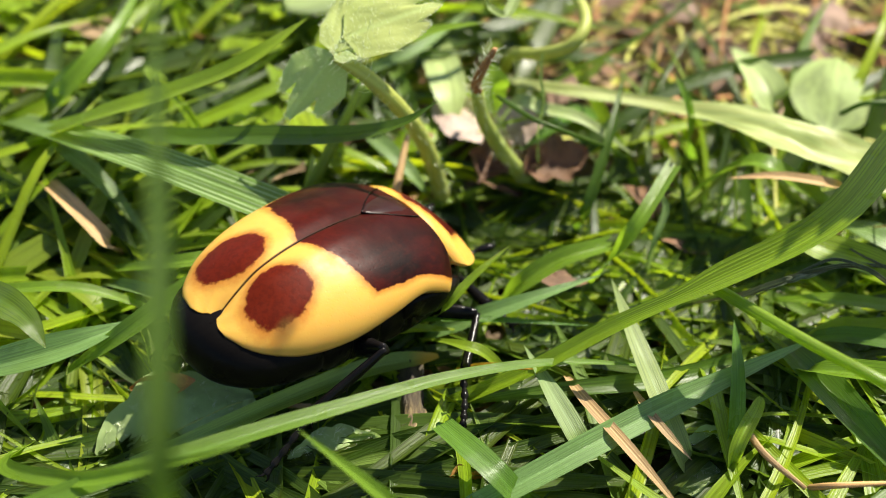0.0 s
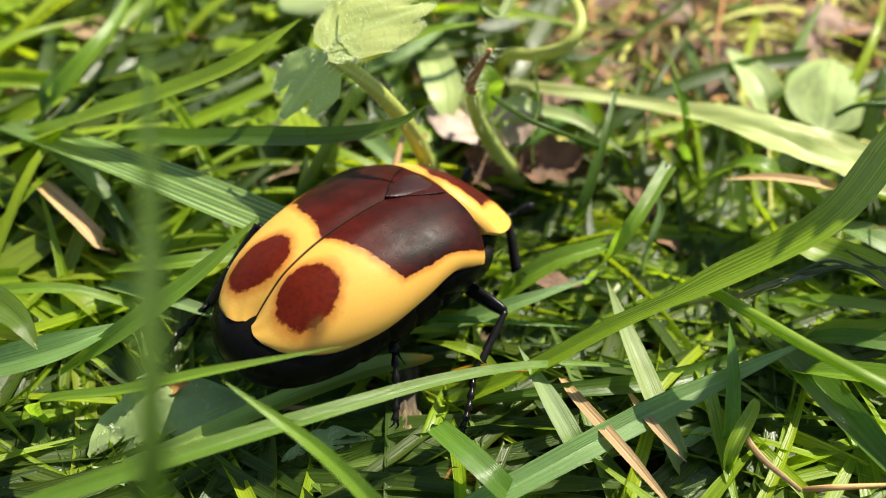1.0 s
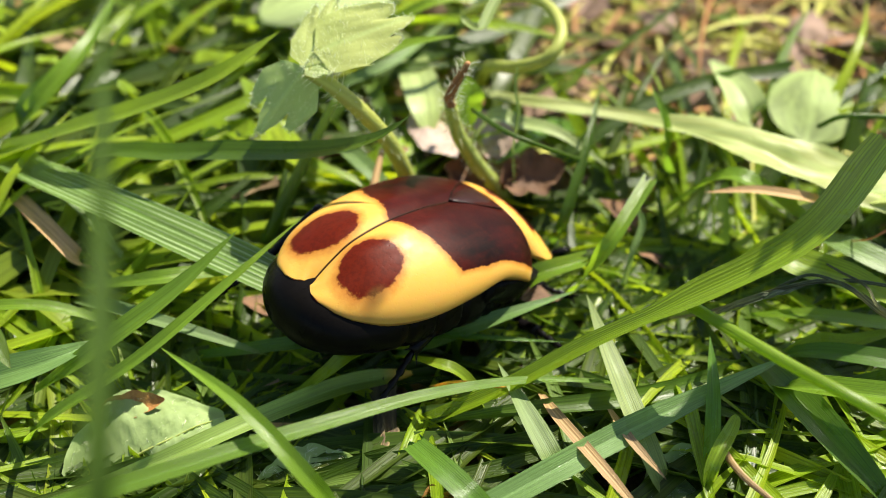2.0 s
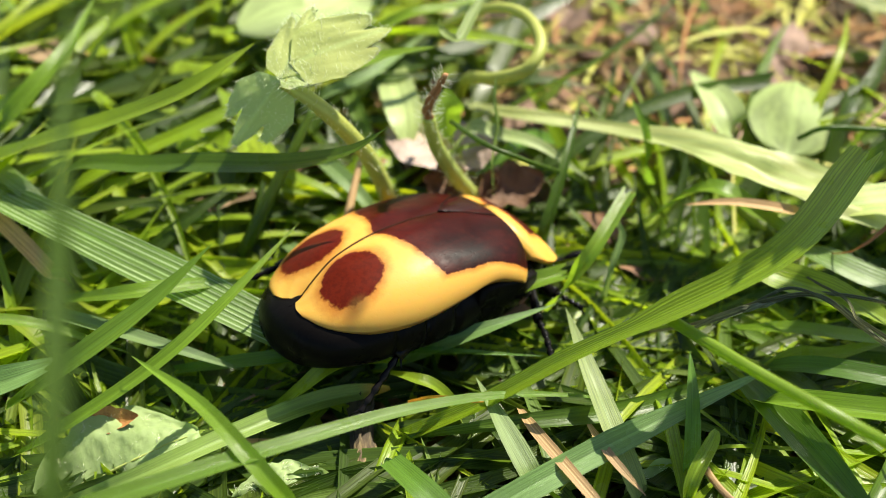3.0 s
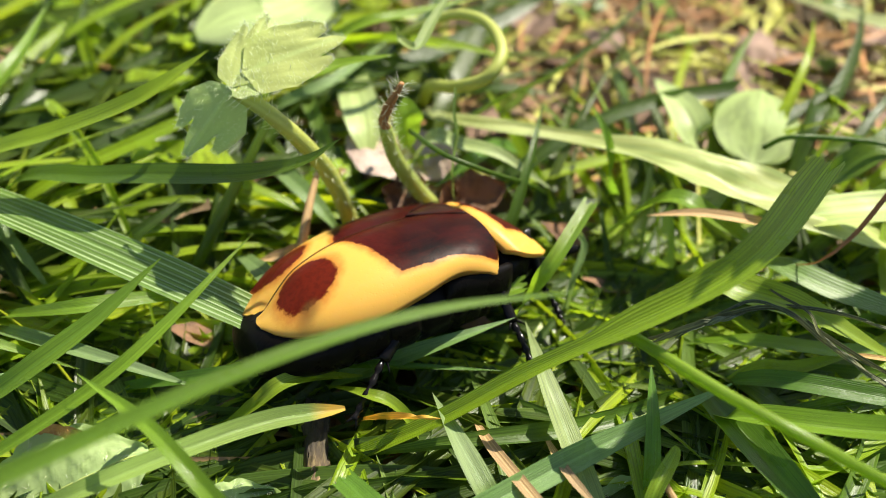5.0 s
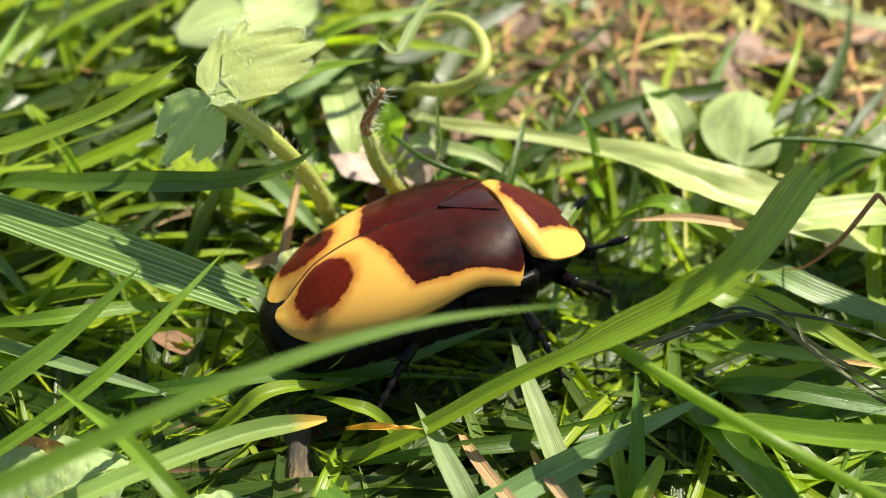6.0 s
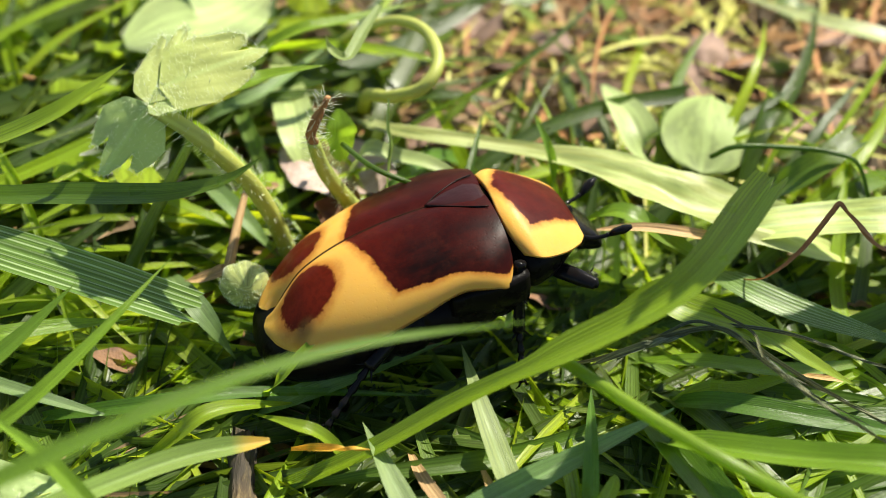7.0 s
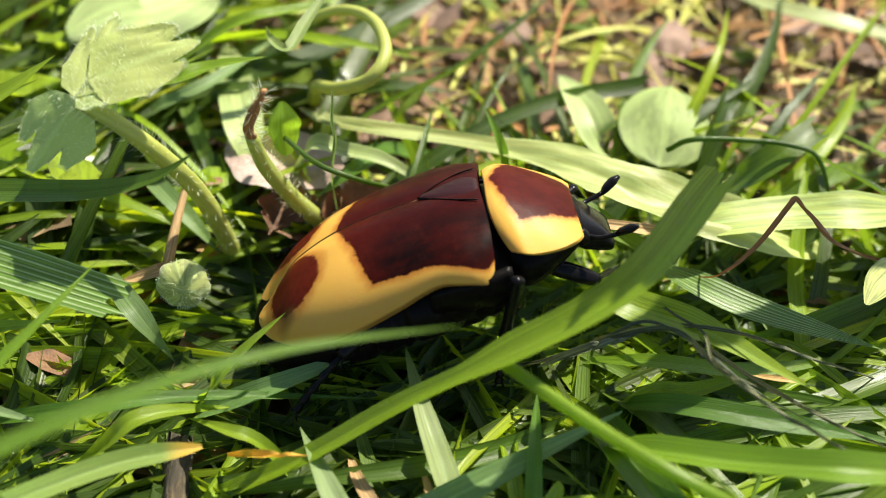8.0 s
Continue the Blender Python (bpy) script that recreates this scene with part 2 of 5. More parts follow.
def elytron_material():
    """Maroon base patch and round rear spot on yellow, in the elytron's own millimetres."""
    n = Nodes("elytron")
    ob = n.coords("Object")
    s = n.split(ob)
    uv = n.split(n.coords("UV"))
    x, y = n.math("MULTIPLY", s[0], 1000.0), n.math("ABSOLUTE", n.math("MULTIPLY", s[1], 1000.0))
    ragged = n.math("MULTIPLY", n.math("SUBTRACT", n.noise(1500.0, 5.0, ob, 0.7), 0.5), 0.75)
    wave = n.math("MULTIPLY", n.math("SUBTRACT", n.noise(260.0, 2.0, ob), 0.5), 1.0)
    jit = n.math("ADD", ragged, wave)
    rear = n.math("SUBTRACT", n.math("SUBTRACT", x, -2.75), n.math("MULTIPLY", y, 0.36))
    side = n.math("SUBTRACT", n.math("ADD", 0.655, n.math("MULTIPLY", n.math("MAXIMUM", x, -1.0), 0.027)), uv[0])
    patch = n.math("MINIMUM", rear, n.math("MULTIPLY", side, 10.0))
    dx, dy = n.math("DIVIDE", n.math("SUBTRACT", x, -6.35), 2.15), n.math("DIVIDE", n.math("SUBTRACT", y, 2.35), 1.85)
    rad = n.math("SQRT", n.math("ADD", n.math("MULTIPLY", dx, dx), n.math("MULTIPLY", dy, dy)))
    spot = n.math("MULTIPLY", n.math("SUBTRACT", 1.0, rad), 2.0)
    field = n.math("ADD", n.math("MAXIMUM", patch, spot), jit)
    dark, rim = n.step(field, -0.12, 0.12), n.step(field, -0.8, 0.05)
    drawn = n.add("CombineXYZ", X=n.math("MULTIPLY", s[0], 0.35), Y=s[1], Z=s[2]).outputs[0]
    smoke = n.math("MULTIPLY", n.step(n.noise(420.0, 5.0, drawn, 0.65), 0.36, 0.6), n.step(n.math("ABSOLUTE", n.math("SUBTRACT", uv[0], 0.52)), 0.05, 0.36, 1.0, 0.0))
    col = n.mix(n.math("MULTIPLY", n.noise(120.0, 2.0, ob), 0.3), YELLOW, (0.53, 0.26, 0.04))
    col = n.mix(n.math("MULTIPLY", rim, 0.72), col, AMBER)
    red = n.mix(n.step(n.noise(450.0, 3.0, ob), 0.3, 0.7), MAROON, (0.068, 0.0062, 0.0032))
    red = n.mix(n.step(x, -2.5, -4.5), red, (0.092, 0.0095, 0.0036))
    red = n.mix(n.step(x, -3.0, 2.0, 0.0, 0.5), red, SMOKE)
    col = n.mix(dark, col, n.mix(n.math("MULTIPLY", smoke, n.step(x, -2.0, 1.0)), red, SMOKE))
    col = n.mix(n.step(uv[0], 0.003, 0.016, 0.85, 0.0), col, (0.025, 0.009, 0.004))
    col = n.mix(n.step(uv[0], 0.972, 0.996, 0.0, 0.6), col, (0.16, 0.06, 0.012))
    sx, sy = n.math("DIVIDE", n.math("ADD", x, 7.3), 0.8), n.math("DIVIDE", n.math("SUBTRACT", y, 4.2), 0.5)
    stain = n.step(n.math("ADD", n.math("SQRT", n.math("ADD", n.math("MULTIPLY", sx, sx), n.math("MULTIPLY", sy, sy))), n.math("MULTIPLY", ragged, 1.2)), 0.3, 1.5, 0.6, 0.0)
    col = n.mix(n.math("MULTIPLY", stain, n.math("LESS_THAN", s[1], 0.0)), col, (0.13, 0.075, 0.02))
    return shell_finish(n, dark, col, ob)


def pronotum_material():
    n = Nodes("pronotum")
    ob = n.coords("Object")
    s = n.split(ob)
    x, y = n.math("MULTIPLY", s[0], 1000.0), n.math("ABSOLUTE", n.math("MULTIPLY", s[1], 1000.0))
    jit = n.math("MULTIPLY", n.math("SUBTRACT", n.noise(1300.0, 5.0, ob, 0.7), 0.5), 0.7)
    rear = n.math("SUBTRACT", n.math("SUBTRACT", x, 7.62), n.math("MULTIPLY", y, 0.32))
    side = n.math("SUBTRACT", n.math("SUBTRACT", 4.0, n.math("MULTIPLY", n.math("SUBTRACT", x, 8.0), 0.45)), y)
    front = n.math("SUBTRACT", n.math("SUBTRACT", 12.6, n.math("MULTIPLY", n.math("MULTIPLY", y, y), 0.09)), x)
    field = n.math("ADD", n.math("SMOOTH_MIN", n.math("MINIMUM", rear, side), front, 0.7), jit)
    dark, rim = n.step(field, -0.12, 0.12), n.step(field, -0.6, 0.05)
    col = n.mix(n.math("MULTIPLY", n.noise(150.0, 2.0, ob), 0.3), YELLOW, (0.53, 0.26, 0.04))
    col = n.mix(n.math("MULTIPLY", rim, 0.72), col, AMBER)
    red = n.mix(n.step(n.noise(450.0, 3.0, ob), 0.3, 0.7), MAROON, (0.068, 0.0062, 0.0032))
    return shell_finish(n, dark, n.mix(dark, col, red), ob)


def black_material(name, colour, rough):
    n = Nodes(name)
    ob = n.coords("Object")
    h = n.math("ADD", n.noise(2600.0, 3.0, ob), n.math("MULTIPLY", n.noise(700.0, 3.0, ob), 0.6))
    n.set(Specular_IOR_Level=0.13, Base_Color=n.mix(n.noise(900.0, 3.0, ob), colour, tuple(c * 2.2 for c in colour)), Roughness=n.step(n.noise(500.0, 3.0, ob), 0.3, 0.7, rough - 0.06, rough + 0.12), Normal=n.bump(h, 0.35, 0.00006))
    return n.mat


M_ELYTRON, M_PRONOTUM = elytron_material(), pronotum_material()
M_BLACK = black_material("black_cuticle", (0.004, 0.0035, 0.0035), 0.14)
M_BODY = black_material("black_underside", (0.0032, 0.0026, 0.0022), 0.28)
M_BODY.node_tree.nodes["Principled BSDF"].inputs["Specular IOR Level"].default_value = 0.06
M_SCUTELLUM = black_material("scutellum", (0.014, 0.0024, 0.002), 0.36)
M_SCUTELLUM.node_tree.nodes["Principled BSDF"].inputs["Specular IOR Level"].default_value = 0.16
M_HAIR = black_material("fine_hair", (0.5, 0.53, 0.36), 0.5)


# ---------------------------------------------------------------- helpers
def smooth_mesh(name, verts, faces, material, uvs=None):
    me = bpy.data.meshes.new(name)
    me.from_pydata([tuple(v) for v in verts], [], faces)
    me.polygons.foreach_set("use_smooth", [True] * len(me.polygons))
    if uvs is not None:
        layer = me.uv_layers.new(name="UVMap")
        idx = np.empty(len(me.loops), dtype=np.int32)
        me.loops.foreach_get("vertex_index", idx)
        layer.data.foreach_set("uv", np.asarray(uvs, dtype=np.float32)[idx].ravel())
    me.materials.append(material)
    me.update()
    return me


def thing(name, label, category, data=None, at=None, group="", kind=""):
    ob = new(name, data)
    if at is not None:
        ob.matrix_basis = at
    return tagged(ob, label, category, group, kind)


def part(name, data, parent, label=""):
    ob = new(name, data)
    ob.parent = parent
    if label:
        tagged(ob, label)
    return ob


def spline(points, per=7):
    """Catmull-Rom through the points."""
    p = [np.array(v, dtype=float) for v in points]
    p = [2 * p[0] - p[1]] + p + [2 * p[-1] - p[-2]]
    out = []
    for i in range(1, len(p) - 2):
        a, b, c, d = p[i - 1:i + 3]
        for k in range(per):
            u = k / per
            out.append(0.5 * (2 * b + (c - a) * u + (2 * a - 5 * b + 4 * c - d) * u * u + (3 * b - a - 3 * c + d) * u ** 3))
    out.append(p[-2])
    return np.array(out)


def tangents(c):
    t = np.gradient(c, axis=0)
    return t / (np.linalg.norm(t, axis=1)[:, None] + 1e-12)


def tube(points, radii, sides=8, per=5, flat=1.0):
    """Vertices and faces of a round tapered tube through points (mm), closed at both ends."""
    c = spline(points, per)
    r = np.interp(np.linspace(0, 1, len(c)), np.linspace(0, 1, len(radii)), radii)
    t = tangents(c)
    ref = np.array((0.13, 0.31, 0.94))
    verts, faces = [], []
    for i in range(len(c)):
        a = np.cross(t[i], ref)
        a /= np.linalg.norm(a) + 1e-9
        b = np.cross(t[i], a)
        for k in range(sides):
            q = 2 * math.pi * k / sides
            verts.append(c[i] + r[i] * (math.cos(q) * a + flat * math.sin(q) * b))
    n = len(c)
    for i in range(n - 1):
        for k in range(sides):
            j = (k + 1) % sides
            faces.append((i * sides + k, i * sides + j, (i + 1) * sides + j, (i + 1) * sides + k))
    faces.append(tuple(range(sides))[::-1])
    faces.append(tuple((n - 1) * sides + k for k in range(sides)))
    return verts, faces


def merge(pieces):
    verts, faces = [], []
    for v, f in pieces:
        o = len(verts)
        verts += [tuple(x) for x in v]
        faces += [tuple(i + o for i in q) for q in f]
    return verts, faces


def mm(verts):
    return [(x * MM, y * MM, z * MM) for x, y, z in verts]


VIEW = np.array((0.08, -0.12, 0.99))     # blades lie back and turn their faces to the open side


def ribbon(points, width, fold=0.2, shape="tip", per=7, across=7, turn=0.0, wob=0.0, seed=0, twist=0.0):
    """Vertices, faces and UVs of a folded grass blade (mm)."""
    c = spline(points, per)
    t = tangents(c)
    n = len(c)
    rng = random.Random(seed)
    ph = rng.uniform(0, 6.28)
    verts, faces, uvs = [], [], []
    for i in range(n):
        s = i / (n - 1)
        if shape == "tip":
            w = min(1.0, 0.55 + 1.6 * s) * (1 - max(0.0, (s - 0.45) / 0.55) ** 1.9) + 0.012
        elif shape == "cut":
            w = min(1.0, 0.5 + 1.5 * s) * (1.0 - 0.12 * s)
        elif shape == "both":
            w = max(0.03, min(1.0, 3.2 * s, 3.2 * (1 - s))) ** 0.7
        elif shape == "oval":
            w = max(0.05, math.sin(math.pi * min(1, max(0, 0.03 + 0.95 * s)))) ** 0.75
        elif shape == "spoon":
            q = max(0.0, min(1.0, (s - 0.28) / 0.3))
            w = (0.3 + 0.7 * q * q * (3 - 2 * q)) * (1 - max(0.0, (s - 0.72) / 0.28) ** 2.2 * 0.9) * (1 + 0.05 * math.sin(31 * s))
        elif shape == "blunt":
            w = min(1.0, 0.5 + 1.5 * s) * (1 - max(0.0, (s - 0.8) / 0.2) ** 2.5 * 0.75)
        elif shape == "flare":
            q = max(0.0, min(1.0, (s - 0.52) / 0.14))
            w = (0.52 + 0.48 * q * q * (3 - 2 * q)) * (1 - max(0.0, (s - 0.93) / 0.07) ** 2 * 0.15)
        else:
            w = 1.0 - 0.45 * s
        w *= width * 0.5 * (1 + 0.05 * math.sin(9 * s + ph))
        side = np.cross(t[i], VIEW)
        side /= np.linalg.norm(side) + 1e-9
        nor = np.cross(side, t[i])
        a = math.radians(turn + twist * min(1.0, max(0.0, (s - 0.6) * 2.6))) + wob * math.sin(4 * s + ph)
        side, nor = side * math.cos(a) + nor * math.sin(a), nor * math.cos(a) - side * math.sin(a)
        for k in range(across):
            u = 2 * k / (across - 1) - 1
            rag = 0.0
            if shape in ("cut", "flare") and i == n - 1:
                rag = rng.uniform(-0.25, 0.3) * width
            lift = fold * w * (abs(u) ** 1.15 - 0.5)
            if shape == "spoon":
                lift += 0.55 * w / (width * 0.5) * (noise.noise(Vector((7 * s + ph, 1.3 * u, 0.0))) + 0.5 * noise.noise(Vector((19 * s + ph, 3 * u, 2.0)))) + 0.12 * abs(math.sin(16 * s - 2.5 * abs(u))) * w
            verts.append(c[i] + side * (u * w) + nor * lift + t[i] * rag)
            uvs.append((0.5 + 0.5 * u, s))
    for i in range(n - 1):
        for k in range(across - 1):
            a = i * across + k
            faces.append((a, a + 1, a + across + 1, a + across))
    return verts, faces, uvs


BLADES, TUFTS = [], {}


def blade(name, label, category, material, width, points, fold=0.2, shape="tip", turn=0.0, parent=None, twist=0.0):
    """One blade, straw or stem of the lawn as a thing of its own, rooted at its first point."""
    base = np.array(points[0])
    rel = [np.array(p) - base for p in points]
    if shape == "stem":
        v, f = tube(rel, [width * 0.5, width * 0.46, width * 0.3], 9, 7)
        k = len(v) // 9
        uv = [((i % 9) / 9.0, (i // 9) / k) for i in range(len(v))]
    else:
        v, f, uv = ribbon(rel, width * 1.08, fold * 1.7, shape, per=14 if shape == "spoon" else 8, across=17 if shape == "spoon" else 9, turn=turn, wob=0.12, seed=len(BLADES), twist=twist)
    me = smooth_mesh(name, mm(v), f, material, uv)
    if parent is None:
        ob = thing(name, label, category, me, pose(*(base * MM)))
    else:
        ob = part(name, me, parent, label)
        ob.matrix_basis = pose(*(base * MM - np.array(parent.matrix_basis.translation)))
    BLADES.append(ob)
    return ob


# ---------------------------------------------------------------- ground
def build_ground():
    """One sheet: fine and uneven under the beetle, coarse out to the horizon."""
    xs = sorted(set([-400.0, -100, -30, -8, -2, -0.6, -0.2] + [round(-0.1 + 0.0025 * i, 5) for i in range(85)] + [0.2, 0.6, 2, 8, 30, 100, 400]))
    ys = sorted(set([-400.0, -100, -30, -8, -2, -0.6, -0.1] + [round(0.0 + 0.0025 * i, 5) for i in range(73)] + [0.4, 1, 3, 10, 30, 100, 400]))
    verts = []
    for y in ys:
        for x in xs:
            d = math.hypot(x, y - 0.06)
            v = Vector((x * 60, y * 60, 0))
            z = 0.0022 * noise.noise(v) + 0.0012 * noise.noise(v * 3.1)
            verts.append((x, y, z * min(1, d * 40 + 0.5) - 0.0018 if d < 3 else -0.0018))
    w = len(xs)
    faces = [(j * w + i, j * w + i + 1, (j + 1) * w + i + 1, (j + 1) * w + i) for j in range(len(ys) - 1) for i in range(w - 1)]
    thing("ground", "dark brown garden soil under a rough lawn", "ground", smooth_mesh("ground", verts, faces, M_SOIL), kind="structure")


build_ground()

# ---------------------------------------------------------------- the sward
TRACK = [(-20.0, 47.0), (-9.0, 54.0), (1.0, 60.0), (8.0, 62.0), (15.0, 62.5), (28.0, 66.0)]


def track_distance(x, y):
    best = 1e9
    for (ax, ay), (bx, by) in zip(TRACK, TRACK[1:]):
        dx, dy = bx - ax, by - ay
        u = max(0.0, min(1.0, ((x - ax) * dx + (y - ay) * dy) / (dx * dx + dy * dy)))
        best = min(best, math.hypot(x - ax - u * dx, y - ay - u * dy))
    return best


def ceiling_height(x, y, top):
    """How high the small blades may stand: low where the beetle goes."""
    if y < 66:
        top *= 0.48
    return min(top, 1.6 + max(0.0, track_distance(x, y) - 7.5) * 0.6)


def sward(name, label, material, count, box, length, width, top, seed, bias=None, lean=(0.1, 0.5), keep=None, category="grass"):
    rng = random.Random(seed)
    V, F, U = [], [], []
    made = tries = 0
    while made < count and tries < count * 6:
        tries += 1
        x, y = rng.uniform(box[0], box[1]), rng.uniform(box[2], box[3])
        if keep and rng.random() > keep(x, y):
            continue
        a = rng.gauss(bias, 0.6) if bias is not None and rng.random() < 0.75 else rng.uniform(0, 2 * math.pi)
        L, h = rng.uniform(*length), rng.uniform(*lean)
        bend = rng.uniform(-0.5, 0.5)
        pts = []
        for k in range(5):
            s = k / 4
            q = a + bend * s
            px, py = x + L * s * math.cos(q), y + L * s * math.sin(q)
            z = L * h * (1.9 * s - 1.35 * s * s)
            pts.append((px, py, min(z, ceiling_height(px, py, top) * (0.75 + 0.25 * s)) - (0.8 if k == 0 else 0)))
        if keep and rng.random() < max(clearing(*pts[2][:2]), clearing(*pts[4][:2])) - 0.05:
            continue
        v, f, u = ribbon(pts, rng.uniform(*width), rng.uniform(0.2, 0.75), "cut" if rng.random() < 0.1 else "tip", per=4, across=3, turn=rng.gauss(0, 24), wob=0.25, seed=tries)
        o = len(V)
        V += v
        U += u
        F += [tuple(i + o for i in q) for q in f]
        made += 1
    return thing(name, label, category, smooth_mesh(name, mm(V), F, material, U), kind="stuff")


def clearing(x, y):
    """The open spot where the dead leaf lies."""
    return min(1.0, 1.15 * math.exp(-((x - 4) / 8) ** 2 - ((y - 77) / 7) ** 2))


def sparse(x, y):
    """Thins the bright blades before the beetle, to darken that grass like its shade."""
    return bare(x, y) * (1.0 - 0.95 * math.exp(-((x + 10) / 17) ** 2 - ((y - 45) / 9) ** 2)) * (1.0 - 0.5 * math.exp(-((x - 8) / 11) ** 2 - ((y - 50) / 7) ** 2))


def bare(x, y):
    """Less grass on the open soil beyond the beetle."""
    far = max(0.0, min(1.0, (y - 66) / 10)) * max(0.0, min(1.0, (x + 4) / 10))
    return 1.0 - max(0.97 * far, 0.95 * clearing(x, y))


sward("grass", "dense green lawn grass", M_FILL_SHADED, 850, (-55, 70, 22, 92), (14, 40), (0.7, 2.0), 7.0, 3, bias=0.5, keep=bare)
sward("grass", "pale green lawn grass", M_FILL_SAGE, 150, (-55, 70, 22, 92), (12, 34), (0.7, 1.7), 7.0, 5, bias=2.4, keep=sparse)
sward("grass", "thin bright green lawn grass", M_SUNLIT, 360, (-55, 70, 22, 90), (14, 40), (0.5, 1.5), 9.0, 6, bias=0.2, lean=(0.15, 0.5), keep=sparse)
sward("grass", "bright lawn grass with sunlight put into its colour", M_SUNLIT, 130, (-62, -14, 52, 98), (10, 28), (0.8, 1.7), 9.0, 16, bias=0.4, lean=(0.15, 0.5), keep=bare)
sward("grass", "broad flat green lawn grass", M_BROAD, 130, (14, 62, 34, 64), (16, 34), (1.2, 2.1), 9.5, 18, bias=-0.15, lean=(0.1, 0.35))
sward("grass", "bright thin grass behind the beetle", M_SUNLIT, 110, (8, 46, 60, 77), (8, 22), (0.5, 1.2), 8.0, 17, lean=(0.1, 0.4))
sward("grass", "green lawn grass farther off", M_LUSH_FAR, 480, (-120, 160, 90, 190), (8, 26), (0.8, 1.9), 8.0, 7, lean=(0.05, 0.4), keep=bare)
sward("grass", "thin glossy lawn grass with sunlight put into its colour", M_SUNLIT, 34, (20, 62, 50, 68), (10, 30), (0.5, 1.3), 9.0, 27, bias=0.1, lean=(0.1, 0.4))
sward("grass", "pale flat grass behind the beetle", M_FILL_SAGE, 80, (10, 46, 60, 77), (8, 22), (0.7, 1.6), 6.0, 28, bias=-0.1, lean=(0.05, 0.25))
sward("grass", "broad bright green blades with sunlight put into their colour", M_LUSH_FAR, 40, (-50, -14, 48, 74), (12, 28), (1.2, 2.2), 10.0, 26, bias=0.3, lean=(0.15, 0.45), keep=sparse)
sward("dry_grass", "brown and tan dry grass litter", M_LITTER, 1300, (-50, 110, 24, 165), (6, 26), (0.3, 1.1), 3.5, 9, lean=(0.0, 0.12), keep=lambda x, y: 1.0 - 0.8 * math.exp(-((x - 4) / 8) ** 2 - ((y - 79) / 7) ** 2), category="litter")
sward("weed_stems", "thin yellow-green weed stems on bare soil", M_STEM, 520, (2, 100, 78, 150), (8, 26), (0.25, 0.6), 6.0, 11, lean=(0.0, 0.25), category="weeds")

sward("rust_stems", "thin red-brown dry stalks on bare soil", M_RUST, 240, (12, 110, 80, 150), (8, 28), (0.3, 0.7), 6.0, 13, lean=(0.0, 0.3), category="litter")


def flakes(name, label, material, count, box, size, seed, rise=1.2, category="litter"):
    """Crumpled scraps of dead leaf lying on the soil."""
    rng = random.Random(seed)
    V, F, U = [], [], []
    for _ in range(count):
        x, y = rng.uniform(box[0], box[1]), rng.uniform(box[2], box[3])
        r, a = rng.uniform(*size), rng.uniform(0, 6.28)
        tilt = [rng.gauss(0, 0.35), rng.gauss(0.1, 0.35)]
        o, n = len(V), 9
        V.append((x, y, 1.2 + rng.uniform(0, rise)))
        U.append((0.5, 0.5))
        for ring in (0.55, 1.0):
            for k in range(n):
                q = a + 2 * math.pi * k / n
                d = r * ring * rng.uniform(0.7, 1.15) * (1.0 if k % 2 else 0.8)
                dx, dy = d * math.cos(q) * 1.3, d * math.sin(q) * 0.75
                V.append((x + dx, y + dy, V[o][2] + dx * tilt[0] + dy * tilt[1] + rng.uniform(-0.15, 0.15) * r))
                U.append((0.5 + 0.4 * ring * math.cos(q), 0.5 + 0.4 * ring * math.sin(q)))
        for k in range(n):
            j = (k + 1) % n
            F.append((o, o + 1 + k, o + 1 + j))
            F.append((o + 1 + k, o + 1 + n + k, o + 1 + n + j, o + 1 + j))
    thing(name, label, category, smooth_mesh(name, mm(V), F, material, U), kind="stuff")


flakes("leaf_litter", "pinkish-grey scraps of dead leaf on the soil", M_DEAD, 260, (2, 110, 72, 160), (0.8, 3.0), 21)
flakes("leaf_litter", "dark brown scraps of dead leaf on the soil", M_BROWN, 150, (-40, 95, 60, 150), (0.8, 2.8), 22)
flakes("leaf_litter", "tan and orange scraps of dry leaf among the grass", M_LITTER, 110, (-60, 0, 70, 116), (0.8, 2.6), 23, rise=5.0)
flakes("weed_leaves", "small bright green weed leaves among the grass", M_SUNLIT, 240, (-62, 2, 70, 116), (0.9, 2.8), 24, rise=6.0, category="weeds")
flakes("weed_leaves", "small pale weed leaves beyond the bare soil", M_FILL_SAGE, 70, (6, 90, 84, 130), (0.8, 2.4), 25, rise=3.0, category="weeds")


# ---------------------------------------------------------------- the beetle (millimetres; x ahead, y to its left, z up)
def curve_at(x, xs, ys):
    """Smooth interpolation of a profile."""
    i = 0
    while i < len(xs) - 2 and x > xs[i + 1]:
        i += 1
    u = max(0.0, min(1.0, (x - xs[i]) / (xs[i + 1] - xs[i])))
    m = [(ys[min(k + 1, len(ys) - 1)] - ys[max(k - 1, 0)]) / (xs[min(k + 1, len(xs) - 1)] - xs[max(k - 1, 0)]) for k in (i, i + 1)]
    d = xs[i + 1] - xs[i]
    return (2 * u ** 3 - 3 * u * u + 1) * ys[i] + (u ** 3 - 2 * u * u + u) * d * m[0] + (3 * u * u - 2 * u ** 3) * ys[i + 1] + (u ** 3 - u * u) * d * m[1]


